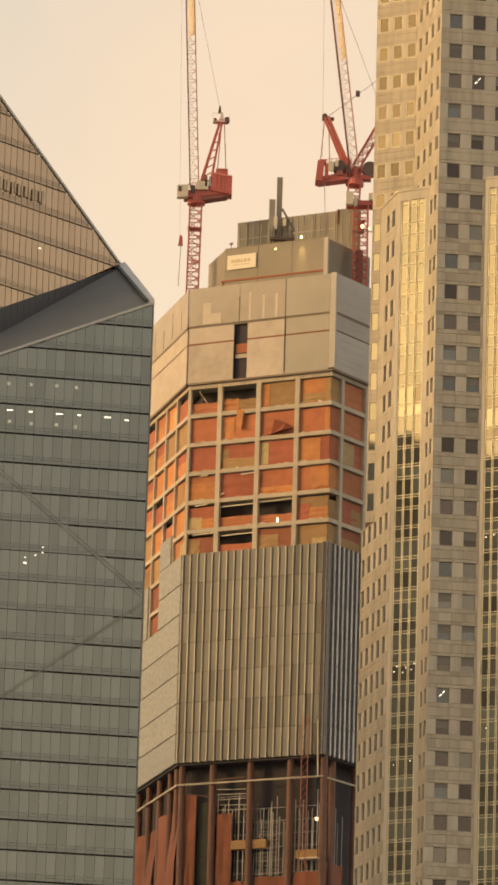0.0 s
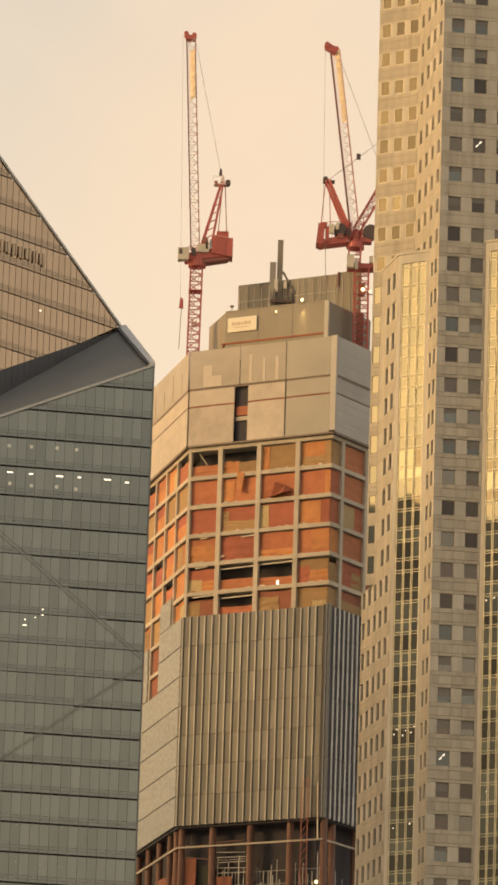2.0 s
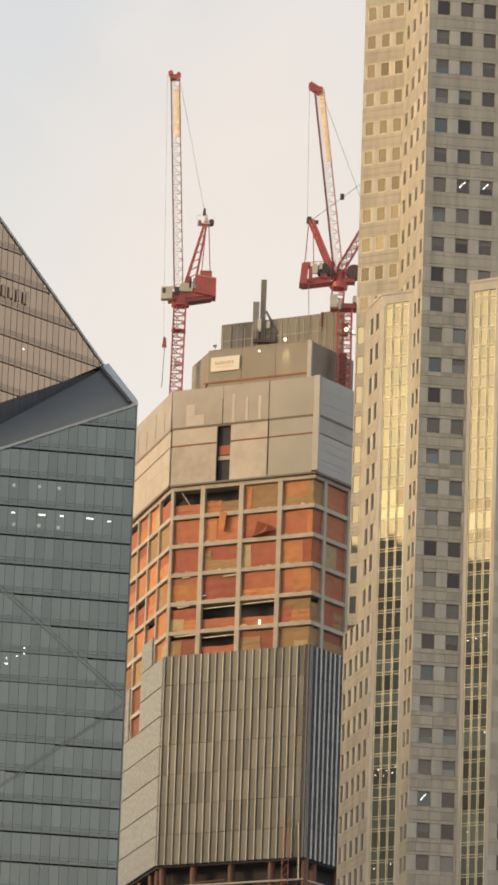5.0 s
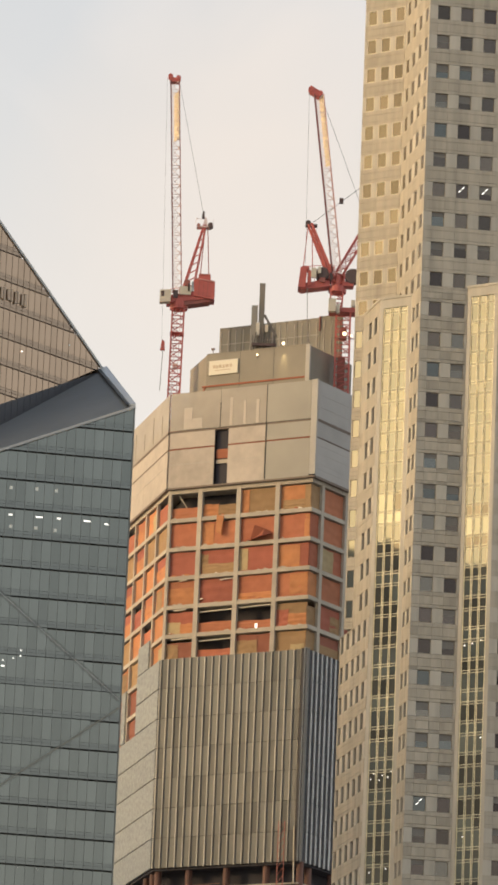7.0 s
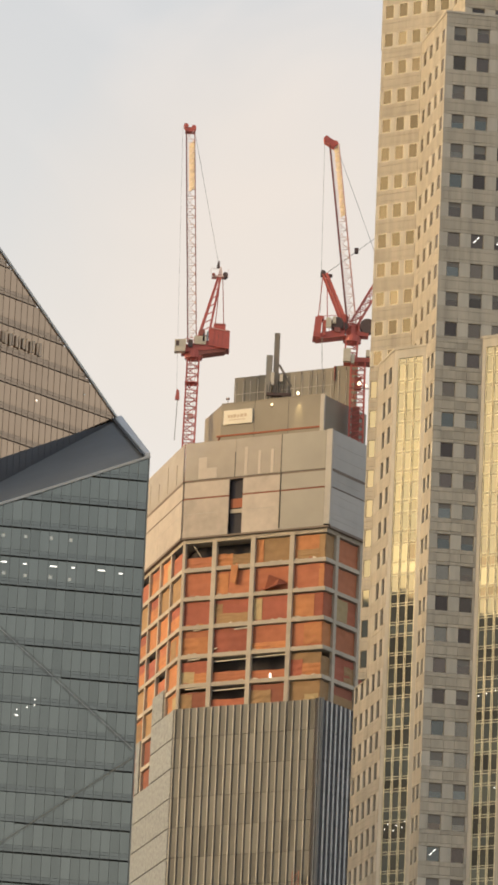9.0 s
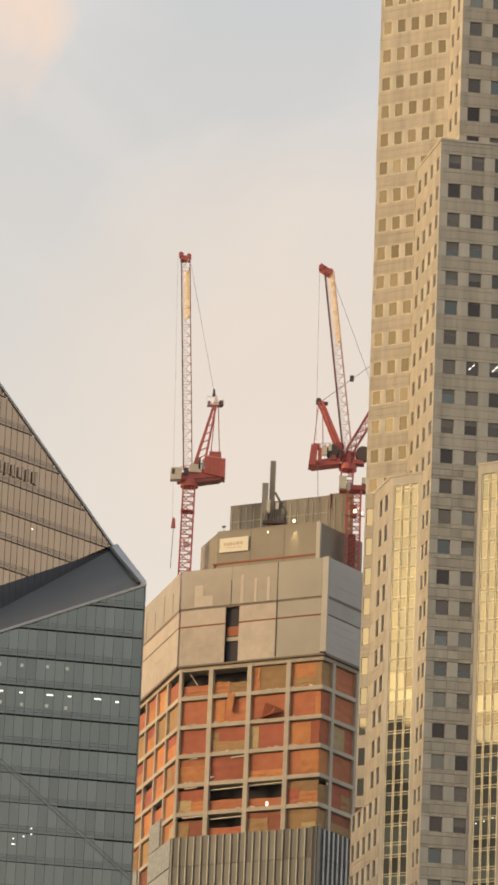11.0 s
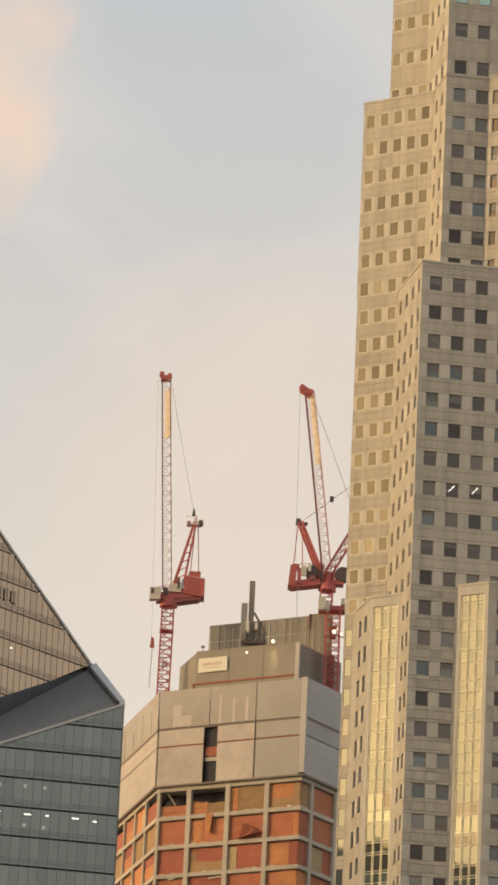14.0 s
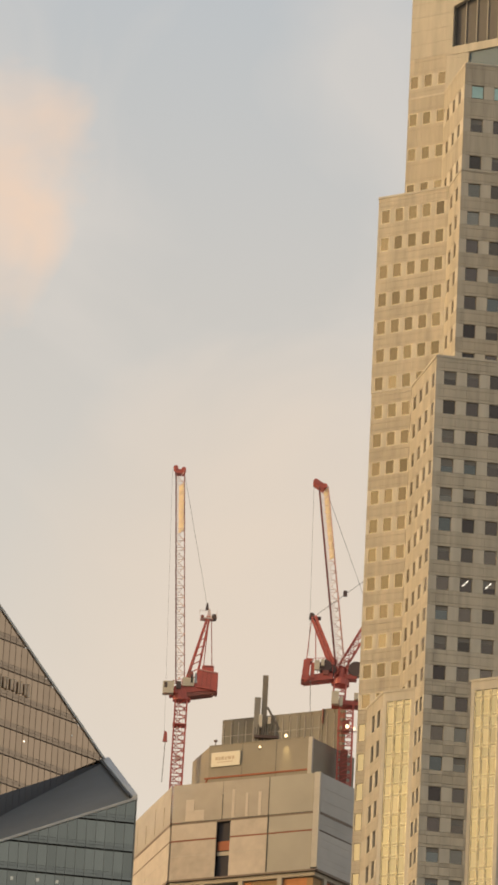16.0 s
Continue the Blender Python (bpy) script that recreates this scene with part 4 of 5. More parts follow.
# hoist and aerial on the roof
aer = thing("roof_hoist", "grey steel hoist mast with platform on the roof", "hoist")
part("mast", Shape().box(3.1, 3.95, 737.9, 738.6, 214.0, 227.0), STAGE, aer)
part("cage", Shape().box(2.0, 2.95, 737.7, 738.6, 216.5, 223.4), SCREEN, aer)
part("insulator", Shape().box(2.75, 3.3, 737.3, 737.6, 218.6, 220.6), WHITE, aer, "white casing")
part("insulator", Shape().box(4.1, 4.6, 737.3, 737.6, 219.2, 220.3), WHITE, aer, "white casing")
part("platform", Shape().box(2.2, 5.8, 737.0, 738.8, 216.9, 217.3), DARK_STEEL, aer)
brace = Shape()
for x in (2.3, 3.3, 4.4, 5.6):
    brace.bar((x, 737.2, 215.0), (x + 0.5, 737.2, 219.0), 0.14)
    brace.bar((x, 737.2, 217.3), (x, 737.2, 218.5), 0.1)
brace.bar((4.0, 738, 222.0), (5.9, 737.2, 218.4), 0.3)
part("brace", brace, LOUVRE, aer)


# ---- cranes ----
def lattice(s, a, b, w, step, chord=0.2, web=0.11, taper=1.0, only="", chords=(0, 1, 2, 3)):
    """Four chords with zigzag webs between a and b."""
    a, b = Vector(a), Vector(b)
    t = (b - a).normalized()
    side = t.cross(Vector((0, 1, 0))).normalized()
    fore = t.cross(side).normalized()
    n = max(2, round((b - a).length / step))
    rows = []
    for i in range(n + 1):
        k = w / 2 * (1 + (taper - 1) * i / n)
        c = a + (b - a) * (i / n)
        rows.append([c + side * (k * i0) + fore * (k * j0) for i0, j0 in ((-1, -1), (1, -1), (1, 1), (-1, 1))])
    for j in range(4):
        if only != "web" and j in chords:
            s.bar(rows[0][j], rows[-1][j], chord)
        for i in range(n if only != "chord" else 0):
            s.bar(rows[i][j], rows[i + 1][(j + 1) % 4], web)
            s.bar(rows[i][j], rows[i][(j + 1) % 4], web)
    return s


def crane_one():
    c = thing("tower_crane", "red luffing tower crane with steep pale jib and counterweight", "crane", group="cranes on the roof")
    y = 733.4
    part("mast", lattice(Shape(), (-9.25, y, 199.0), (-9.05, y, 221.0), 1.75, 1.3, 0.22, 0.105), RED, c)
    part("ladder", Shape().bar((-9.6, y, 199.0), (-9.45, y, 221.0), 0.09).bar((-8.9, y, 199.0), (-8.7, y, 221.0), 0.09).box(-9.55, -8.75, y - 0.3, y + 0.3, 211.6, 212.4), LACE, c, "pale pinkish ladder inside the mast")
    part("collar", Shape().box(-10.15, -8.05, y - 1.1, y + 1.1, 217.0, 217.1), RED, c)
    part("slew_ring", Shape().tube((-9.0, y, 220.9), (-9.0, y, 222.1), 1.35, 16), RED, c)
    deck = Shape()
    deck.hull([(-10.9, y - 1.2, 221.6), (-3.7, y - 1.2, 222.6), (-3.7, y - 1.2, 224.2), (-10.9, y - 1.2, 222.7)], [(-10.9, y + 1.2, 221.6), (-3.7, y + 1.2, 222.6), (-3.7, y + 1.2, 224.2), (-10.9, y + 1.2, 222.7)])
    part("deck", deck, RED, c)
    weight = part("counterweight", Shape().hull([(-6.85, y - 1.5, 222.8), (-3.75, y - 1.5, 222.3), (-3.7, y - 1.5, 225.2), (-6.75, y - 1.5, 225.7)], [(-6.85, y + 1.5, 222.8), (-3.75, y + 1.5, 222.3), (-3.7, y + 1.5, 225.2), (-6.75, y + 1.5, 225.7)]).box(-6.2, -4.4, y - 1.1, y + 1.1, 225.3, 226.35), RED, c, "red counterweight block")
    part("counterweight_edge", Shape().bar((-6.8, y - 1.55, 225.55), (-3.7, y - 1.55, 225.05), 0.14).bar((-6.1, y - 1.2, 226.3), (-4.4, y - 1.2, 226.3), 0.1), JIB_PINK, weight, "light pink upper edge")
    part("underframe", Shape().hull([(-8.3, y - 1.1, 221.3), (-4.5, y - 1.1, 222.0), (-3.9, y - 1.1, 222.5), (-8.3, y - 1.1, 222.0)], [(-8.3, y + 1.1, 221.3), (-4.5, y + 1.1, 222.0), (-3.9, y + 1.1, 222.5), (-8.3, y + 1.1, 222.0)]), JIB_RED, c, "dull red underframe")
    cab = part("cab", Shape().hull([(-11.9, y - 2.2, 221.4), (-10.3, y - 2.2, 221.5), (-10.2, y - 2.2, 223.4), (-11.9, y - 2.2, 223.3)], [(-11.9, y - 0.9, 221.4), (-10.3, y - 0.9, 221.5), (-10.2, y - 0.9, 223.4), (-11.9, y - 0.9, 223.3)]), PALE_STEEL, c, "cream operator cab")
    part("cab_window", Shape().box(-11.7, -11.25, y - 2.24, y - 2.2, 222.3, 223.1), DARK_STEEL, cab, "dark cab window")
    part("winch", Shape().box(-9.0, -7.25, y - 1.5, y + 1.2, 222.9, 224.2), PALE_STEEL, c, "cream winch casing")
    part("winch", Shape().box(-7.2, -6.9, y - 1.4, y + 1.2, 223.5, 225.0), STEEL_GREY, c, "grey winch casing")
    part("motor", Shape().box(-9.9, -9.2, y - 1.35, y - 0.6, 222.4, 223.6), DARK_STEEL, c)
    part("motor", Shape().box(-7.75, -7.45, y - 1.5, y - 0.5, 223.4, 224.7), DARK_STEEL, c)
    rail = Shape().bar((-10.4, y - 1.3, 223.7), (-6.3, y - 1.3, 224.6), 0.07).bar((-10.4, y - 1.3, 223.2), (-6.3, y - 1.3, 224.1), 0.05)
    for i in range(7):
        rail.bar((-10.4 + i * 0.68, y - 1.3, 222.6 + i * 0.14), (-10.4 + i * 0.68, y - 1.3, 223.7 + i * 0.15), 0.06)
    part("railing", rail, RED, c)
    seams = Shape()
    for k in (0.28, 0.55, 0.8):
        x0 = -6.2 + 2.45 * k
        seams.bar((x0 - 0.6, y - 1.52, 223.1 - 0.5 * k), (x0 - 0.5, y - 1.52, 225.4 - 0.4 * k), 0.05)
    part("counterweight_joint", seams, JIB_RED, weight, "dark joint between slabs")
    part("winch", Shape().tube((-7.9, y - 1.2, 224.9), (-7.9, y + 0.6, 224.9), 0.5), JIB_RED, c)
    af = Shape()
    for dx, dy in ((-8.6, -1.0), (-8.6, 1.0)):
        af.bar((dx, y + dy, 223.6), (-5.75, y + dy * 0.4, 234.3), 0.3)
    for dx, dy in ((-6.9, -1.0), (-6.9, 1.0)):
        af.bar((dx, y + dy, 224.6), (-5.45, y + dy * 0.4, 234.3), 0.24)
    for i in range(8):
        k = i / 8
        af.bar((-8.6 + 2.85 * k, y - 1, 223.6 + 10.7 * k), (-6.9 + 1.45 * k, y - 1, 224.6 + 9.7 * k), 0.13)
    part("a_frame", af, RED, c)
    d = pose(-0.55, 0, -0.7)
    head = part("head", Shape().box(-6.3, -4.1, y - 0.7, y + 0.7, 234.6, 234.8).hull([(-5.4, y - 0.4, 234.8), (-4.6, y - 0.4, 234.8), (-4.85, y - 0.4, 236.2), (-5.1, y - 0.4, 236.2)], [(-5.4, y + 0.4, 234.8), (-4.6, y + 0.4, 234.8), (-4.85, y + 0.4, 236.2), (-5.1, y + 0.4, 236.2)]), LACE, c, "pale pinkish head platform", m=d)
    part("sheave", Shape().tube((-4.2, y - 0.8, 234.95), (-4.2, y + 0.4, 234.95), 0.4), DARK_STEEL, head)
    part("sheave", Shape().tube((-6.0, y - 0.8, 234.9), (-6.0, y + 0.4, 234.9), 0.25), JIB_RED, head)
    part("head_railing", Shape().bar((-6.4, y - 0.8, 235.9), (-5.3, y - 0.8, 235.7), 0.06).bar((-6.4, y - 0.8, 234.8), (-6.4, y - 0.8, 235.9), 0.06).bar((-3.9, y - 0.8, 234.8), (-3.8, y - 0.8, 235.8), 0.06), LACE, head)
    part("stay", Shape().bar((-5.55, y, 234.0), (-6.0, y, 226.0), 0.13), RED, c)
    part("stay", Shape().bar((-5.15, y, 234.0), (-4.7, y, 226.4), 0.13), RED, c)
    j0, j1 = Vector((-9.35, y - 0.4, 223.6)), Vector((-11.1, y - 0.4, 257.0))
    part("jib", lattice(Shape(), j0, j1, 1.3, 1.5, 0.18, only="chord", chords=(1, 2)), DARK_RED, c, "dark red jib chord")
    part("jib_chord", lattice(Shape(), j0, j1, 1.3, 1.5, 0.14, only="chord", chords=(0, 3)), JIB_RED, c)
    part("jib_web", lattice(Shape(), j0, j1, 1.3, 1.5, web=0.075, only="web"), LACE, c, "pale pinkish lattice web")
    pale = Shape()
    pale.hull([(j1.x + 0.25, j1.y + 0.45, 247.5), (j1.x + 1.0, j1.y - 0.75, 247.5), (j1.x + 1.05, j1.y - 0.7, 247.5), (j1.x + 0.3, j1.y + 0.5, 247.5)], [(j1.x - 0.1, j1.y + 0.45, 255.2), (j1.x + 0.65, j1.y - 0.75, 255.2), (j1.x + 0.7, j1.y - 0.7, 255.2), (j1.x - 0.05, j1.y + 0.5, 255.2)])
    part("jib_panel", pale, JIB_PALE, c, "cream panel coloured as the sunlit jib side")
    part("jib_head", Shape().box(-11.9, -10.35, y - 0.95, y + 0.35, 256.8, 257.5).tube((-11.8, y - 1.05, 257.7), (-11.8, y + 0.25, 257.7), 0.38).tube((-10.6, y - 1.05, 257.5), (-10.6, y + 0.25, 257.5), 0.36), RED, c)
    part("luffing_rope", Shape().bar((-10.3, y, 256.5), (-5.95, y, 236.4), 0.05), ROPE, c)
    part("sheave_block", Shape().hull([(-5.6, y - 0.3, 236.2), (-5.1, y - 0.3, 236.2), (-5.2, y - 0.3, 237.2), (-5.45, y - 0.3, 237.2)], [(-5.6, y + 0.3, 236.2), (-5.1, y + 0.3, 236.2), (-5.2, y + 0.3, 237.2), (-5.45, y + 0.3, 237.2)]), DARK_STEEL, c, m=d)
    part("hoist_rope", Shape().bar((-12.3, y - 0.8, 257.5), (-11.3, y - 0.8, 215.6), 0.03), ROPE, c)
    hb = Shape().hull([(-11.5, y - 1.0, 214.2), (-10.8, y - 1.0, 214.2), (-10.9, y - 1.0, 215.6), (-11.3, y - 1.0, 215.9)], [(-11.5, y - 0.6, 214.2), (-10.8, y - 0.6, 214.2), (-10.9, y - 0.6, 215.6), (-11.3, y - 0.6, 215.9)])
    part("hook_block", hb, RED, c, "dark red hook block")
    part("sling", Shape().bar((-11.1, y - 0.8, 214.2), (-11.3, y - 0.8, 207.9), 0.1), ROPE, c)


def crane_two():
    c = thing("tower_crane", "red luffing tower crane half hidden behind a stone tower", "crane", group="cranes on the roof")
    y = 733.8
    part("mast", lattice(Shape(), (15.9, y, 203.0), (15.8, y, 222.0), 2.1, 1.25, 0.24, 0.11), RED, c)
    part("ladder", Shape().box(15.2, 16.3, y - 0.2, y + 0.5, 203.0, 214.6).box(15.4, 16.4, y - 0.3, y + 0.3, 217.4, 219.3), JIB_RED, c, "dull red ladder casing inside the mast")
    part("upper_mast", lattice(Shape(), (14.6, y, 221.8), (14.9, y, 228.5), 1.8, 1.2, 0.24, 0.11), RED, c)
    part("slew_platform", Shape().box(13.6, 18.6, y - 1.3, y + 1.3, 221.4, 222.1), RED, c)
    part("jacking_box", Shape().box(13.5, 14.6, y - 2.2, y - 1.2, 221.2, 223.2), PALE_STEEL, c, "cream machinery box")
    part("jacking_box", Shape().box(14.7, 15.2, y - 2.0, y - 1.2, 221.0, 222.4), PALE_STEEL, c, "cream machinery box")
    part("jacking_box", Shape().box(16.9, 17.5, y - 1.7, y - 0.7, 222.2, 223.2), PALE_STEEL, c, "cream machinery box")
    part("deck", Shape().hull([(9.2, y - 1.2, 224.7), (13.6, y - 1.2, 225.4), (13.6, y - 1.2, 226.6), (9.2, y - 1.2, 225.6)], [(9.2, y + 1.2, 224.7), (13.6, y + 1.2, 225.4), (13.6, y + 1.2, 226.6), (9.2, y + 1.2, 225.6)]), RED, c)
    part("slew_ring", Shape().tube((14.75, y, 224.7), (14.8, y, 225.6), 1.35, 16).tube((14.8, y, 225.6), (14.85, y, 227.3), 0.95, 12), RED, c)
    part("rear_deck", Shape().box(15.4, 17.2, y - 0.9, y + 0.9, 225.6, 226.3), RED, c)
    part("control_box", Shape().box(12.0, 12.9, y - 1.5, y - 1.2, 225.9, 226.6), JIB_RED, c)
    part("counterweight", Shape().hull([(8.8, y - 1.5, 225.0), (9.9, y - 1.5, 224.9), (10.1, y - 1.5, 228.0), (9.1, y - 1.5, 228.2)], [(8.8, y + 1.5, 225.0), (9.9, y + 1.5, 224.9), (10.1, y + 1.5, 228.0), (9.1, y + 1.5, 228.2)]).box(10.2, 10.75, y - 1.4, y + 1.4, 225.3, 227.7).box(9.4, 10.4, y - 1.0, y + 1.0, 228.0, 228.5), RED, c, "red counterweight slabs")
    rail = Shape().bar((10.5, y - 1.35, 228.4), (14.2, y - 1.35, 228.7), 0.07)
    for i in range(6):
        rail.bar((10.5 + i * 0.74, y - 1.35, 226.2), (10.5 + i * 0.74, y - 1.35, 228.4 + i * 0.06), 0.07)
    part("railing", rail, RED, c)
    part("winch", Shape().box(10.7, 11.5, y - 1.8, y - 1.3, 226.5, 228.0), PALE_STEEL, c, "cream winch casing")
    part("winch", Shape().box(11.7, 12.2, y - 1.8, y - 1.3, 227.2, 228.2), PALE_STEEL, c, "cream winch casing")
    part("winch_drum", Shape().tube((12.4, y - 1.4, 227.4), (12.4, y + 1.0, 227.4), 0.95), DARK_STEEL, c)
    part("winch_drum", Shape().tube((13.4, y - 1.2, 226.9), (13.4, y + 1.0, 226.9), 0.7), DARK_STEEL, c)
    part("drum", Shape().tube((17.0, y - 1.0, 227.2), (17.0, y + 0.4, 227.2), 1.15, 18), DARK_STEEL, c)
    af = Shape()
    for dy in (-0.9, 0.9):
        af.bar((14.2, y + dy, 226.8), (10.5, y + dy * 0.5, 235.4), 0.42)
        af.bar((13.2, y + dy, 227.6), (10.0, y + dy * 0.5, 235.2), 0.26)
    for i in range(7):
        k = i / 7
        af.bar((14.2 - 3.7 * k, y - 0.9, 226.8 + 8.6 * k), (13.2 - 3.2 * k, y - 0.9, 227.6 + 7.6 * k), 0.14)
    part("a_frame", af, RED, c)
    part("head", Shape().box(9.6, 11.4, y - 0.5, y + 0.5, 235.0, 235.3).tube((10.0, y - 0.4, 235.5), (10.0, y + 0.4, 235.5), 0.42), DARK_STEEL, c)
    part("stay", Shape().bar((10.0, y, 235.2), (9.5, y, 228.4), 0.13), RED, c)
    part("stay", Shape().bar((10.6, y, 235.2), (10.9, y, 228.4), 0.13), RED, c)
    j0, j1 = Vector((14.6, y - 0.4, 227.6)), Vector((10.9, y - 0.4, 255.9))
    part("jib", lattice(Shape(), j0, j1, 1.35, 1.5, 0.2, only="chord", chords=(1, 2)), DARK_RED, c, "dark red jib chord")
    part("jib_chord", lattice(Shape(), j0, j1, 1.35, 1.5, 0.14, only="chord", chords=(0, 3)), JIB_PINK, c, "pink jib chord lightened for haze")
    part("jib_web", lattice(Shape(), j0, j1, 1.35, 1.5, web=0.075, only="web"), LACE, c, "pale pinkish lattice web")
    d = j1 - j0
    for i in range(12, 20):
        p, r = j0 + d * (i / 20), j0 + d * ((i + 0.96) / 20)
        o = [Vector((-0.05, 0.35, 0)), Vector((0.6, -0.75, 0)), Vector((0.65, -0.7, 0)), Vector((0.0, 0.4, 0))]
        part("jib_panel", Shape().hull([p + q for q in o], [r + q for q in o]), JIB_PALE, c, "cream panel coloured as the sunlit jib side")
    part("jib_head", Shape().hull([(9.3, y - 1.0, 256.3), (10.9, y - 1.0, 255.3), (11.2, y - 1.0, 256.3), (9.6, y - 1.0, 257.3)], [(9.3, y + 0.3, 256.3), (10.9, y + 0.3, 255.3), (11.2, y + 0.3, 256.3), (9.6, y + 0.3, 257.3)]).tube((9.65, y - 1.15, 256.7), (9.65, y + 0.2, 256.7), 0.42).tube((11.1, y - 1.15, 256.1), (11.1, y + 0.2, 256.1), 0.38), RED, c)
    part("luffing_rope", Shape().bar((11.8, y, 254.5), (18.6, y, 236.8), 0.06), ROPE, c)
    part("luffing_rope", Shape().bar((10.6, y, 235.6), (19.5, y, 243.0), 0.07), ROPE, c)
    part("sheave_block", Shape().box(14.6, 15.2, y - 0.3, y + 0.3, 238.9, 239.7), DARK_STEEL, c)
    part("hoist_rope", Shape().bar((9.4, y - 0.5, 256.5), (9.8, y - 0.5, 229.0), 0.045), ROPE, c)
    part("hoist_rope", Shape().bar((10.2, y - 1.3, 225.0), (10.6, y - 1.3, 214.5), 0.09), ROPE, c)
    part("side_leg", lattice(Shape(), (14.9, y, 227.6), (19.6, y, 236.5), 1.1, 1.4, 0.2, 0.12), RED, c)


crane_one()
crane_two()
for ob in [o for o in scene.objects if o.name.startswith("tower_crane")]:
    # scaled about the eye to fit the view; both masts then stand a few metres inside the screens
    ob.matrix_basis = Matrix.Translation((0, 0, EYE)) @ Matrix.Scale(1.0066 if ob.name == "tower_crane" else 0.994, 4) @ Matrix.Translation((0, 0, -EYE))
lamp = thing("floodlight", "bright warm floodlight fixed to the crane mast", "floodlight")
part("lamp", Shape().tube((15.95, 727.3, 216.5), (15.95, 727.6, 216.5), 0.27), FLOOD, lamp)
part("lamp", Shape().tube((17.0, 727.3, 216.2), (17.0, 727.6, 216.2), 0.14), FLOOD, lamp)
part("bracket", Shape().bar((15.95, 727.6, 216.5), (15.95, 728.5, 216.5), 0.15).bar((17.0, 727.6, 216.2), (16.5, 728.5, 216.2), 0.1), DARK_STEEL, lamp)
part("crossbar", Shape().bar((14.4, 727.9, 215.9), (17.8, 727.9, 215.85), 0.12), DARK_RED, lamp, "dark red crossbar")

# ---- glass tower with slanted top ----
glass = thing("glass_tower", "grey glass office tower with slanted roof and bronze glass upper part", "tower")
LA0, LE0 = Vector((-13.24, 651.66, 182.7)), Vector((-33.18, 647.97, 174.0))
LB, LG = Vector((-18.39, 677.05, 194.85)), Vector((-33.89, 659.4, 180.0))
LTOP = Vector((-35.16, 657.93, 212.77))
GH, TH = 10.51, 48.72
mG = face(LA0.x, LA0.y, GH)  # local x is negative along the front
STOREY = 3.948
slope = (LA0.z - LE0.z) / (LA0.xy - LE0.xy).length
LEN = 34.0
body = Shape()


def along(length):
    """A place on the sloping front edge, that far from the corner."""
    return mG @ Vector((-length, 0, LA0.z - slope * length))


front_far = along(LEN)
back_dir = (LG - LB)
back_far = LB + back_dir * (LEN / (LA0.xy - LE0.xy).length)
# solid below the slanted facet
lower = [along(0) + Vector((0.02, 0.3, -0.15)), front_far + Vector((0, 0.3, -0.15)), back_far + Vector((0, 0.2, -0.2)), LB + Vector((0, 0.1, -0.2))]
body.hull([Vector((p.x, p.y, 0)) for p in lower], lower)
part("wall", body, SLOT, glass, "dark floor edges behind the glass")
facet = [LA0, along(LEN), back_far, LB]
fs = Shape().hull(facet, [p + Vector((0, 0.1, -0.15)) for p in facet])
part("roof", fs, ROOF_METAL, glass, "smooth grey slanted roof facet")
tr = Shape()
tr.bar(LA0 + Vector((0.1, -0.1, 0)), along(LEN) + Vector((0, -0.1, 0)), 0.34)
part("trim", tr, TRIM, glass, "pale metal edge along the slant")
tr = Shape()
e = LB - LA0
s = Vector((0.5, -0.1, 0.1))
tr.hull([LA0 + s * 0.2, LA0 - s * 1.2, LB - s * 1.0, LB + s * 1.0], [p + Vector((0, 0, 0.5)) for p in (LA0 + s * 0.2, LA0 - s * 1.2, LB - s * 1.0, LB + s * 1.0)])
part("trim", tr, TRIM, glass, "pale metal hip trim")
# a dark bar paints the shaded band inside the hip trim
part("gutter", Shape().bar(LA0 + Vector((-0.95, 0.2, 0.28)), LB + Vector((-0.75, 0.1, 0.2)), 0.3), HIP_SHADE, glass, "dark bar painted as shade inside the hip trim")

MW = 1.27


def in_fold(x, z):
    """Whether a place on the front lies on the folded wedge, whose point touches the corner."""
    return abs(z - 143.0 - (-x) * 0.02) < 0.80 * (-x) + 0.3 and z - 143.0 > -0.74 * (-x)


for i in range(-3, 23):
    z_hi = 171.4 - STOREY * i
    z_lo = z_hi - STOREY
    for c in range(18):
        x1, x0 = -c * MW - 0.12, -(c + 1) * MW - 0.12
        roof_l, roof_r = LA0.z + slope * x0 - 0.3, LA0.z + slope * x1 - 0.3
        tilt = pose(x0 + 0.03, -0.12, 0, 0, 0, random.uniform(-0.15, 0.15))
        gap = 0.09 if in_fold((x0 + x1) / 2, z_hi) else 0.23
        for a, b, glazing in ((z_lo + 0.02, z_lo + 0.43, DARK_BAND), (z_lo + 0.46, z_lo + 0.86, DARK_BAND), (z_lo + 0.89, z_hi - gap, DARK_GLASS)):
            if roof_r - a < 0.1:
                continue
            if b < roof_l:
                part("pane", shared_box("curtain_pane", MW - 0.06, 0.06, b - a, glazing), glazing, glass, m=mG @ tilt @ pose(0, 0, a, random.uniform(-0.1, 0.1)))
            else:
                q = [(0, 0, a), (MW - 0.06, 0, a), (MW - 0.06, 0, min(b, roof_r)), (0, 0, max(a + 0.02, min(b, roof_l)))]
                part("pane", Shape().hull(q, [(x, 0.06, z) for x, _, z in q]), glazing, glass, m=mG @ tilt)
for c in range(19):
    x = -c * MW - 0.12
    part("mullion", Shape().box(x - 0.02, x + 0.02, -0.16, -0.06, 80, LA0.z - slope * (-x) - 0.3), THIN_MULLION, glass, "thin dark vertical mullion", m=mG)
part("corner", Shape().box(-0.12, 0.06, -0.2, 0.4, 0, LA0.z - 0.1), THIN_MULLION, glass, m=mG)
# the folds that cross the facade
K = 0.94


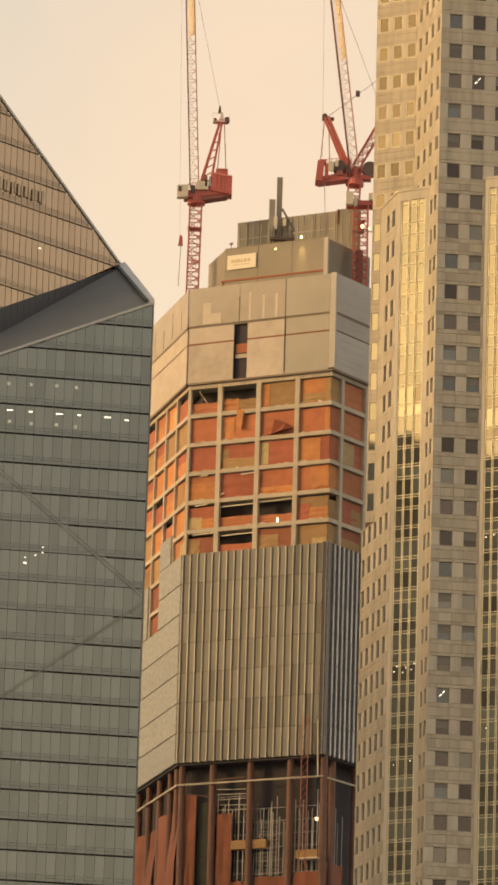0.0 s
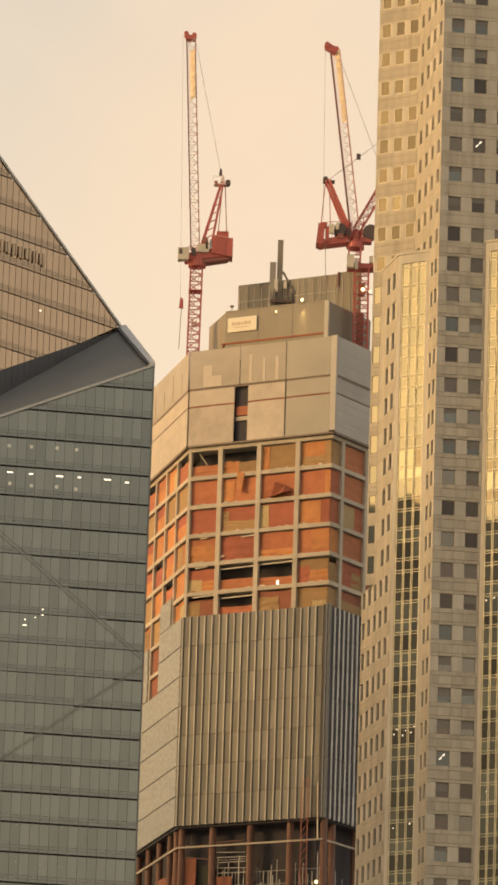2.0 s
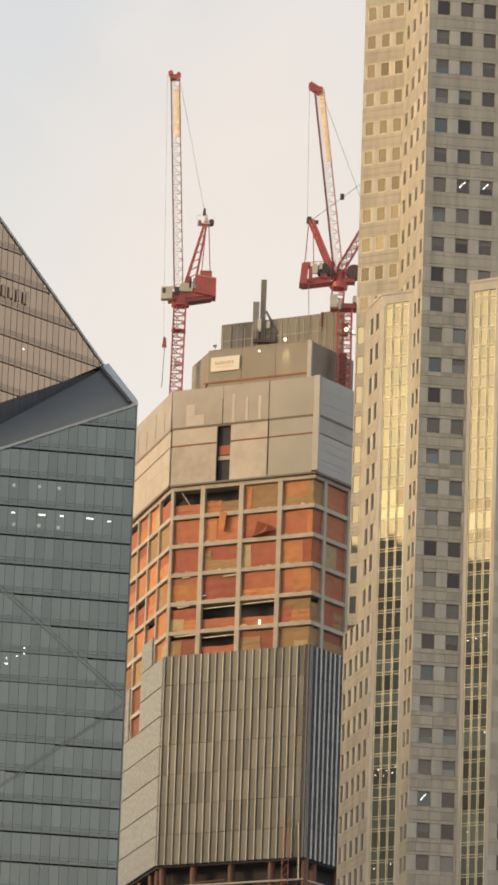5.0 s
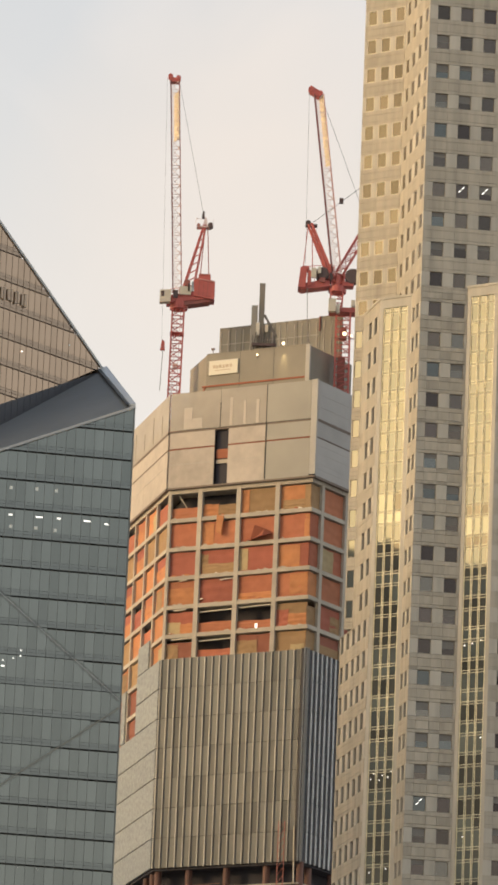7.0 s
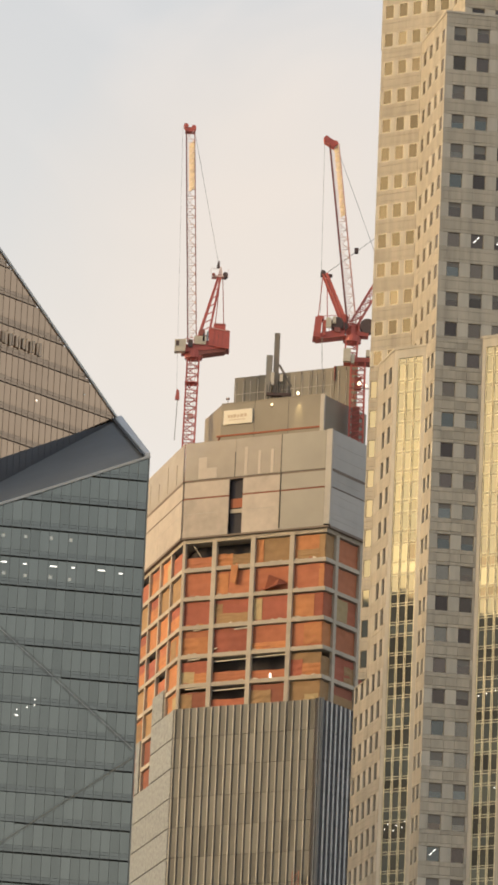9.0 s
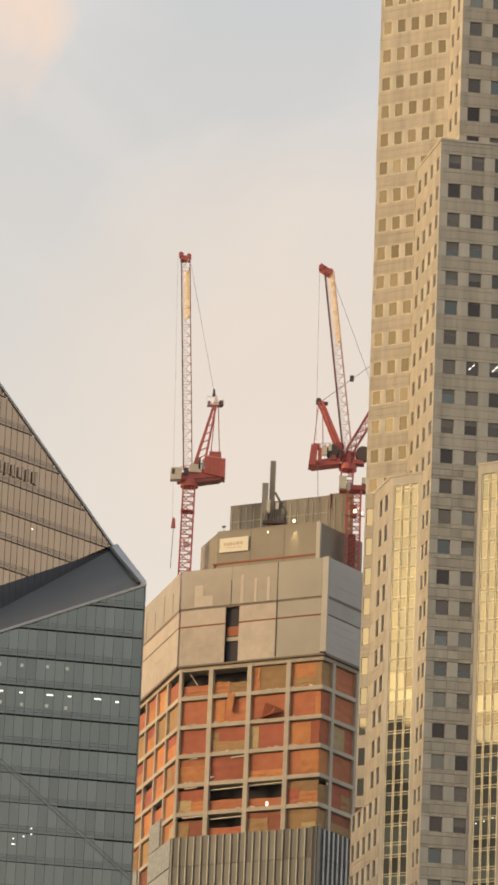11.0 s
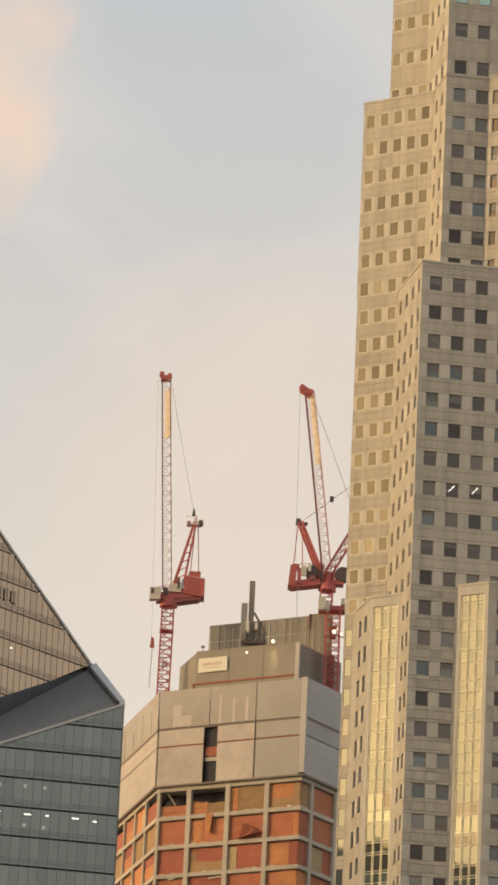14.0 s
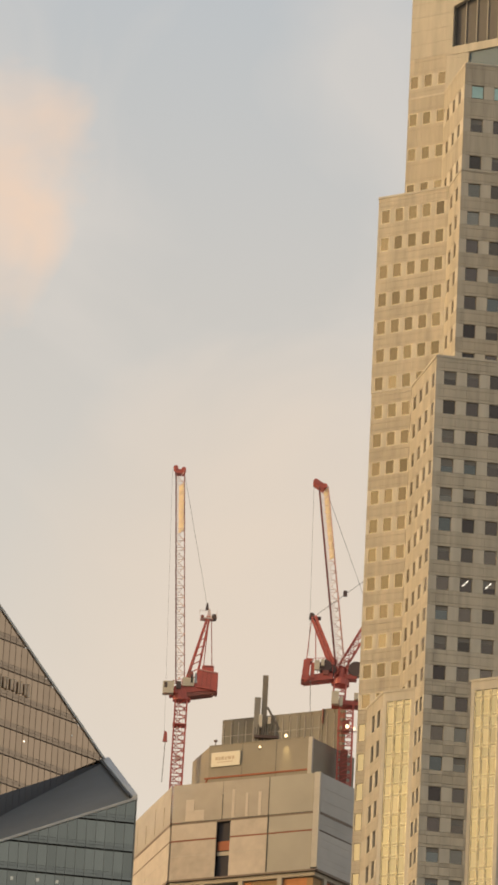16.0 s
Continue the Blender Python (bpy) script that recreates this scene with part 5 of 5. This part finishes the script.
def on_front(x, z):
    return Vector(((x * K - LA0.x) / math.cos(radians(GH)), -0.17, (z - EYE) * K + EYE))


for (a, b), w, mat, name in ((((-40.0, 172.5), (-14.4, 151.84)), 0.07, TRIM, "thin pale diagonal seam"), (((-40.0, 130.9), (-14.35, 150.6)), 0.16, PALE_SEAM, "pale diagonal seam")):
    pa, pb = on_front(*a), on_front(*b)
    part("fold_trim", Shape().bar(pa, pb, w), mat, glass, name, m=mG)
    part("fold_trim", Shape().bar(pa + Vector((0, 0, 0.3)), pb + Vector((0, 0, 0.3)), 0.05), THIN_MULLION, glass, "thin dark diagonal seam", m=mG)
    part("fold_trim", Shape().bar(pa + Vector((0, 0, -0.3)), pb + Vector((0, 0, -0.3)), 0.05), THIN_MULLION, glass, "thin dark diagonal seam", m=mG)
for x, z, w in ((-30.7, 155.3, 0.45), (-30.7, 156.1, 0.16), (-29.3, 156.5, 0.16), (-28.3, 156.9, 0.18), (-28.3, 157.7, 0.18)):
    p = on_front(x, z)
    part("ceiling_lamp", Shape().box(p.x - w / 2, p.x + w / 2, -0.15, -0.125, p.z - 0.08, p.z + 0.08), LIT, glass, m=mG)
# ceiling lamps inside, drawn as lit boxes in front of the opaque glass
for x, z, w in ((-33.95, 180.83, 0.45), (-30.81, 180.92, 0.4), (-27.26, 181.03, 0.45), (-24.5, 181.0, 0.4)):
    p = on_front(x, z)
    part("ceiling_lamp", Shape().box(p.x - w / 2, p.x + w / 2, -0.14, -0.125, p.z - 0.22, p.z + 0.22), material("dim_lamp", (0.5, 0.5, 0.45), 0.5, emit=0.25) if "dim_lamp" not in bpy.data.materials else bpy.data.materials["dim_lamp"], glass, m=mG)
for x, z, w in ((-33.64, 177.01, 0.8), (-30.73, 176.99, 0.5), (-26.72, 176.98, 0.9), (-23.96, 177.03, 0.45), (-20.01, 177.01, 0.95), (-17.31, 176.81, 0.5)):
    p = on_front(x, z)
    part("ceiling_lamp", Shape().box(p.x - w / 2, p.x + w / 2, -0.15, -0.125, p.z - 0.08, p.z + 0.08), LIT, glass, m=mG)
for x, z, w in ((-33.6, 175.4, 0.45), (-30.6, 175.3, 0.4), (-27.1, 175.4, 0.45), (-24.4, 175.3, 0.4)):
    p = on_front(x, z)
    part("ceiling_lamp", Shape().box(p.x - w / 2, p.x + w / 2, -0.14, -0.125, p.z - 0.22, p.z + 0.22), bpy.data.materials["dim_lamp"], glass, m=mG)

for x, z in ((-30.6, 127.2), (-27.3, 127.2), (-24.5, 127.1), (-30.6, 122.0), (-27.3, 121.9), (-24.5, 121.8)):
    p = on_front(x, z)
    part("ceiling_lamp", Shape().box(p.x - 0.14, p.x + 0.14, -0.14, -0.125, p.z - 0.12, p.z + 0.12), bpy.data.materials["faint_lamp"], glass, m=mG)

# bronze upper part: a wall of glass cut off along a steep edge
mT = face(LB.x, LB.y, TH)
edge_len = (LB.xy - LTOP.xy).length
rise = (LTOP.z - LB.z) / edge_len
foot = (LB.z - LG.z) / (LB.xy - LG.xy).length
far = edge_len + 14
up = Shape()
poly = [(0, LB.z - 1.0), (-far, LB.z - foot * far - 3), (-far, LB.z + rise * far - 0.3), (0, LB.z - 0.3)]
# the body recedes to the left behind the glass
back = mT.inverted().to_3x3() @ Vector((-1.0, 0.15, 0))
up.hull([(x, 0.2, z) for x, z in poly], [(x + back.x * 30, 0.2 + abs(back.y) * 30, z) for x, z in poly])
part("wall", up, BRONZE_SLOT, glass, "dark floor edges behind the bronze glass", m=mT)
TZ = [(z - EYE) * K + EYE for z in (219.75 + 4.22 * 3, 219.75 + 4.22 * 2, 219.75 + 4.22, 219.75, 215.45, 211.3, 206.9, 202.85, 198.6, 194.4, 190.2, 186.0)]
BW = 1.2
for hi, lo in zip(TZ, TZ[1:]):
    for c in range(int(far / BW)):
        x1, x0 = -c * BW - 0.02, -(c + 1) * BW + 0.02
        lim_r, lim_l = LB.z + rise * -x1, LB.z + rise * -x0
        low_l, low_r = LB.z - foot * -x0, LB.z - foot * -x1
        # whole panes, and panes cut by the steep edge
        for a, b, glazing in ((lo + 0.02, lo + 0.42, BRONZE_BAND), (lo + 0.46, lo + 0.85, BRONZE_BAND), (lo + 0.89, hi - 0.17, BRONZE_GLASS)):
            zl, zr = min(b, lim_l - 0.1), min(b, lim_r - 0.1)
            bl, br = max(a, low_l - 0.6), max(a, low_r - 0.6)
            if zl - bl < 0.15:
                continue
            if zr - br > b - a - 0.01:
                part("pane", shared_box("bronze_pane", x1 - x0, 0.06, b - a, glazing), glazing, glass, m=mT @ pose(x0, 0, a, random.uniform(-0.12, 0.12), 0, random.uniform(-0.15, 0.15)))
            else:
                zr2 = max(zr, br + 0.02)
                q = [(x0, 0, bl), (x1, 0, br), (x1, 0, zr2), (x0, 0, max(zl, bl + 0.03))]
                part("pane", Shape().hull(q, [(x, 0.06, z) for x, _, z in q]), glazing, glass, m=mT)
for c in range(int(far / BW)):
    x = -c * BW
    part("mullion", Shape().box(x - 0.02, x + 0.02, -0.04, 0.04, LB.z - foot * -x - 0.3, LB.z + rise * -x - 0.35), BRONZE_MULLION, glass, "thin bronze mullion", m=mT)
part("trim", Shape().bar((0, -0.02, LB.z), (-far, -0.02, LB.z + rise * far), 0.34), TRIM, glass, "metal edge of the steep slope", m=mT)
# panes along the foot of the bronze wall, coloured as the roof's reflection
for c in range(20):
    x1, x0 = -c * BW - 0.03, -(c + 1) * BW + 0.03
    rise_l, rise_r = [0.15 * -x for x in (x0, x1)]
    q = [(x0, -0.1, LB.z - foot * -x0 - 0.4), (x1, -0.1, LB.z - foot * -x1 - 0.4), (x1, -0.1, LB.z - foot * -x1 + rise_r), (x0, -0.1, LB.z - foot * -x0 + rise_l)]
    part("pane", Shape().hull(q, [(x, -0.05, z) for x, _, z in q]), ROOF_REFLECT, glass, "dark pane coloured as the roof's reflection", m=mT)
for x, z, mat in ((-16.5, 193.5, LIT), (-7.1, 196.7, bpy.data.materials["dim_lamp"])):
    part("ceiling_lamp", Shape().box(x - 0.13, x + 0.13, -0.09, -0.06, z - 0.1, z + 0.1), mat, glass, m=mT)
# raised lettering that cannot be read: plain bars of its size
z0 = (212.9 - EYE) * K + EYE - 0.45
x = -15.75
for i in range(17):
    w = (0.5, 0.28, 0.42, 0.24, 0.36)[i % 5]
    x -= w + (0.2 if i % 2 else 0.45)
    blk = Shape().box(x, x + w, -0.26, -0.1, z0 + 0.1 * (i % 3), z0 + 1.8 - 0.12 * (i % 2))
    part("letter_bar", blk, LETTER, glass, "brown raised sign bar", m=mT)

# ---- unseen far towers added to the west: the coated bays mirror them, and they block the low sun ----
random.seed(5)
for y0, y1, top in ((455, 500, 224.5), (505, 560, 190), (560, 584, 185), (595, 650, 268), (675, 722, 178), (730, 790, 195)):
    farb = thing("far_tower", "unseen far tower with a broken roofline, added for reflection and shade", "tower", group="far towers")
    mK = face(-250.0 + (500 - y0) * 0.12, y1, -90)
    part("wall", Shape().box(0, y1 - y0, 0, 30, 0, top - 3), FAR_WALL, farb, m=mK)
    x = 0.0
    while x < y1 - y0:
        w = min(random.uniform(0.8, 3.4), y1 - y0 - x)
        part("roof_block", Shape().box(x, x + w, 0, 12, top - 3, top + random.choice([-1, 1]) * random.uniform(0.3, 3.4)), FAR_WALL, farb, m=mK)
        x += w + 0.01
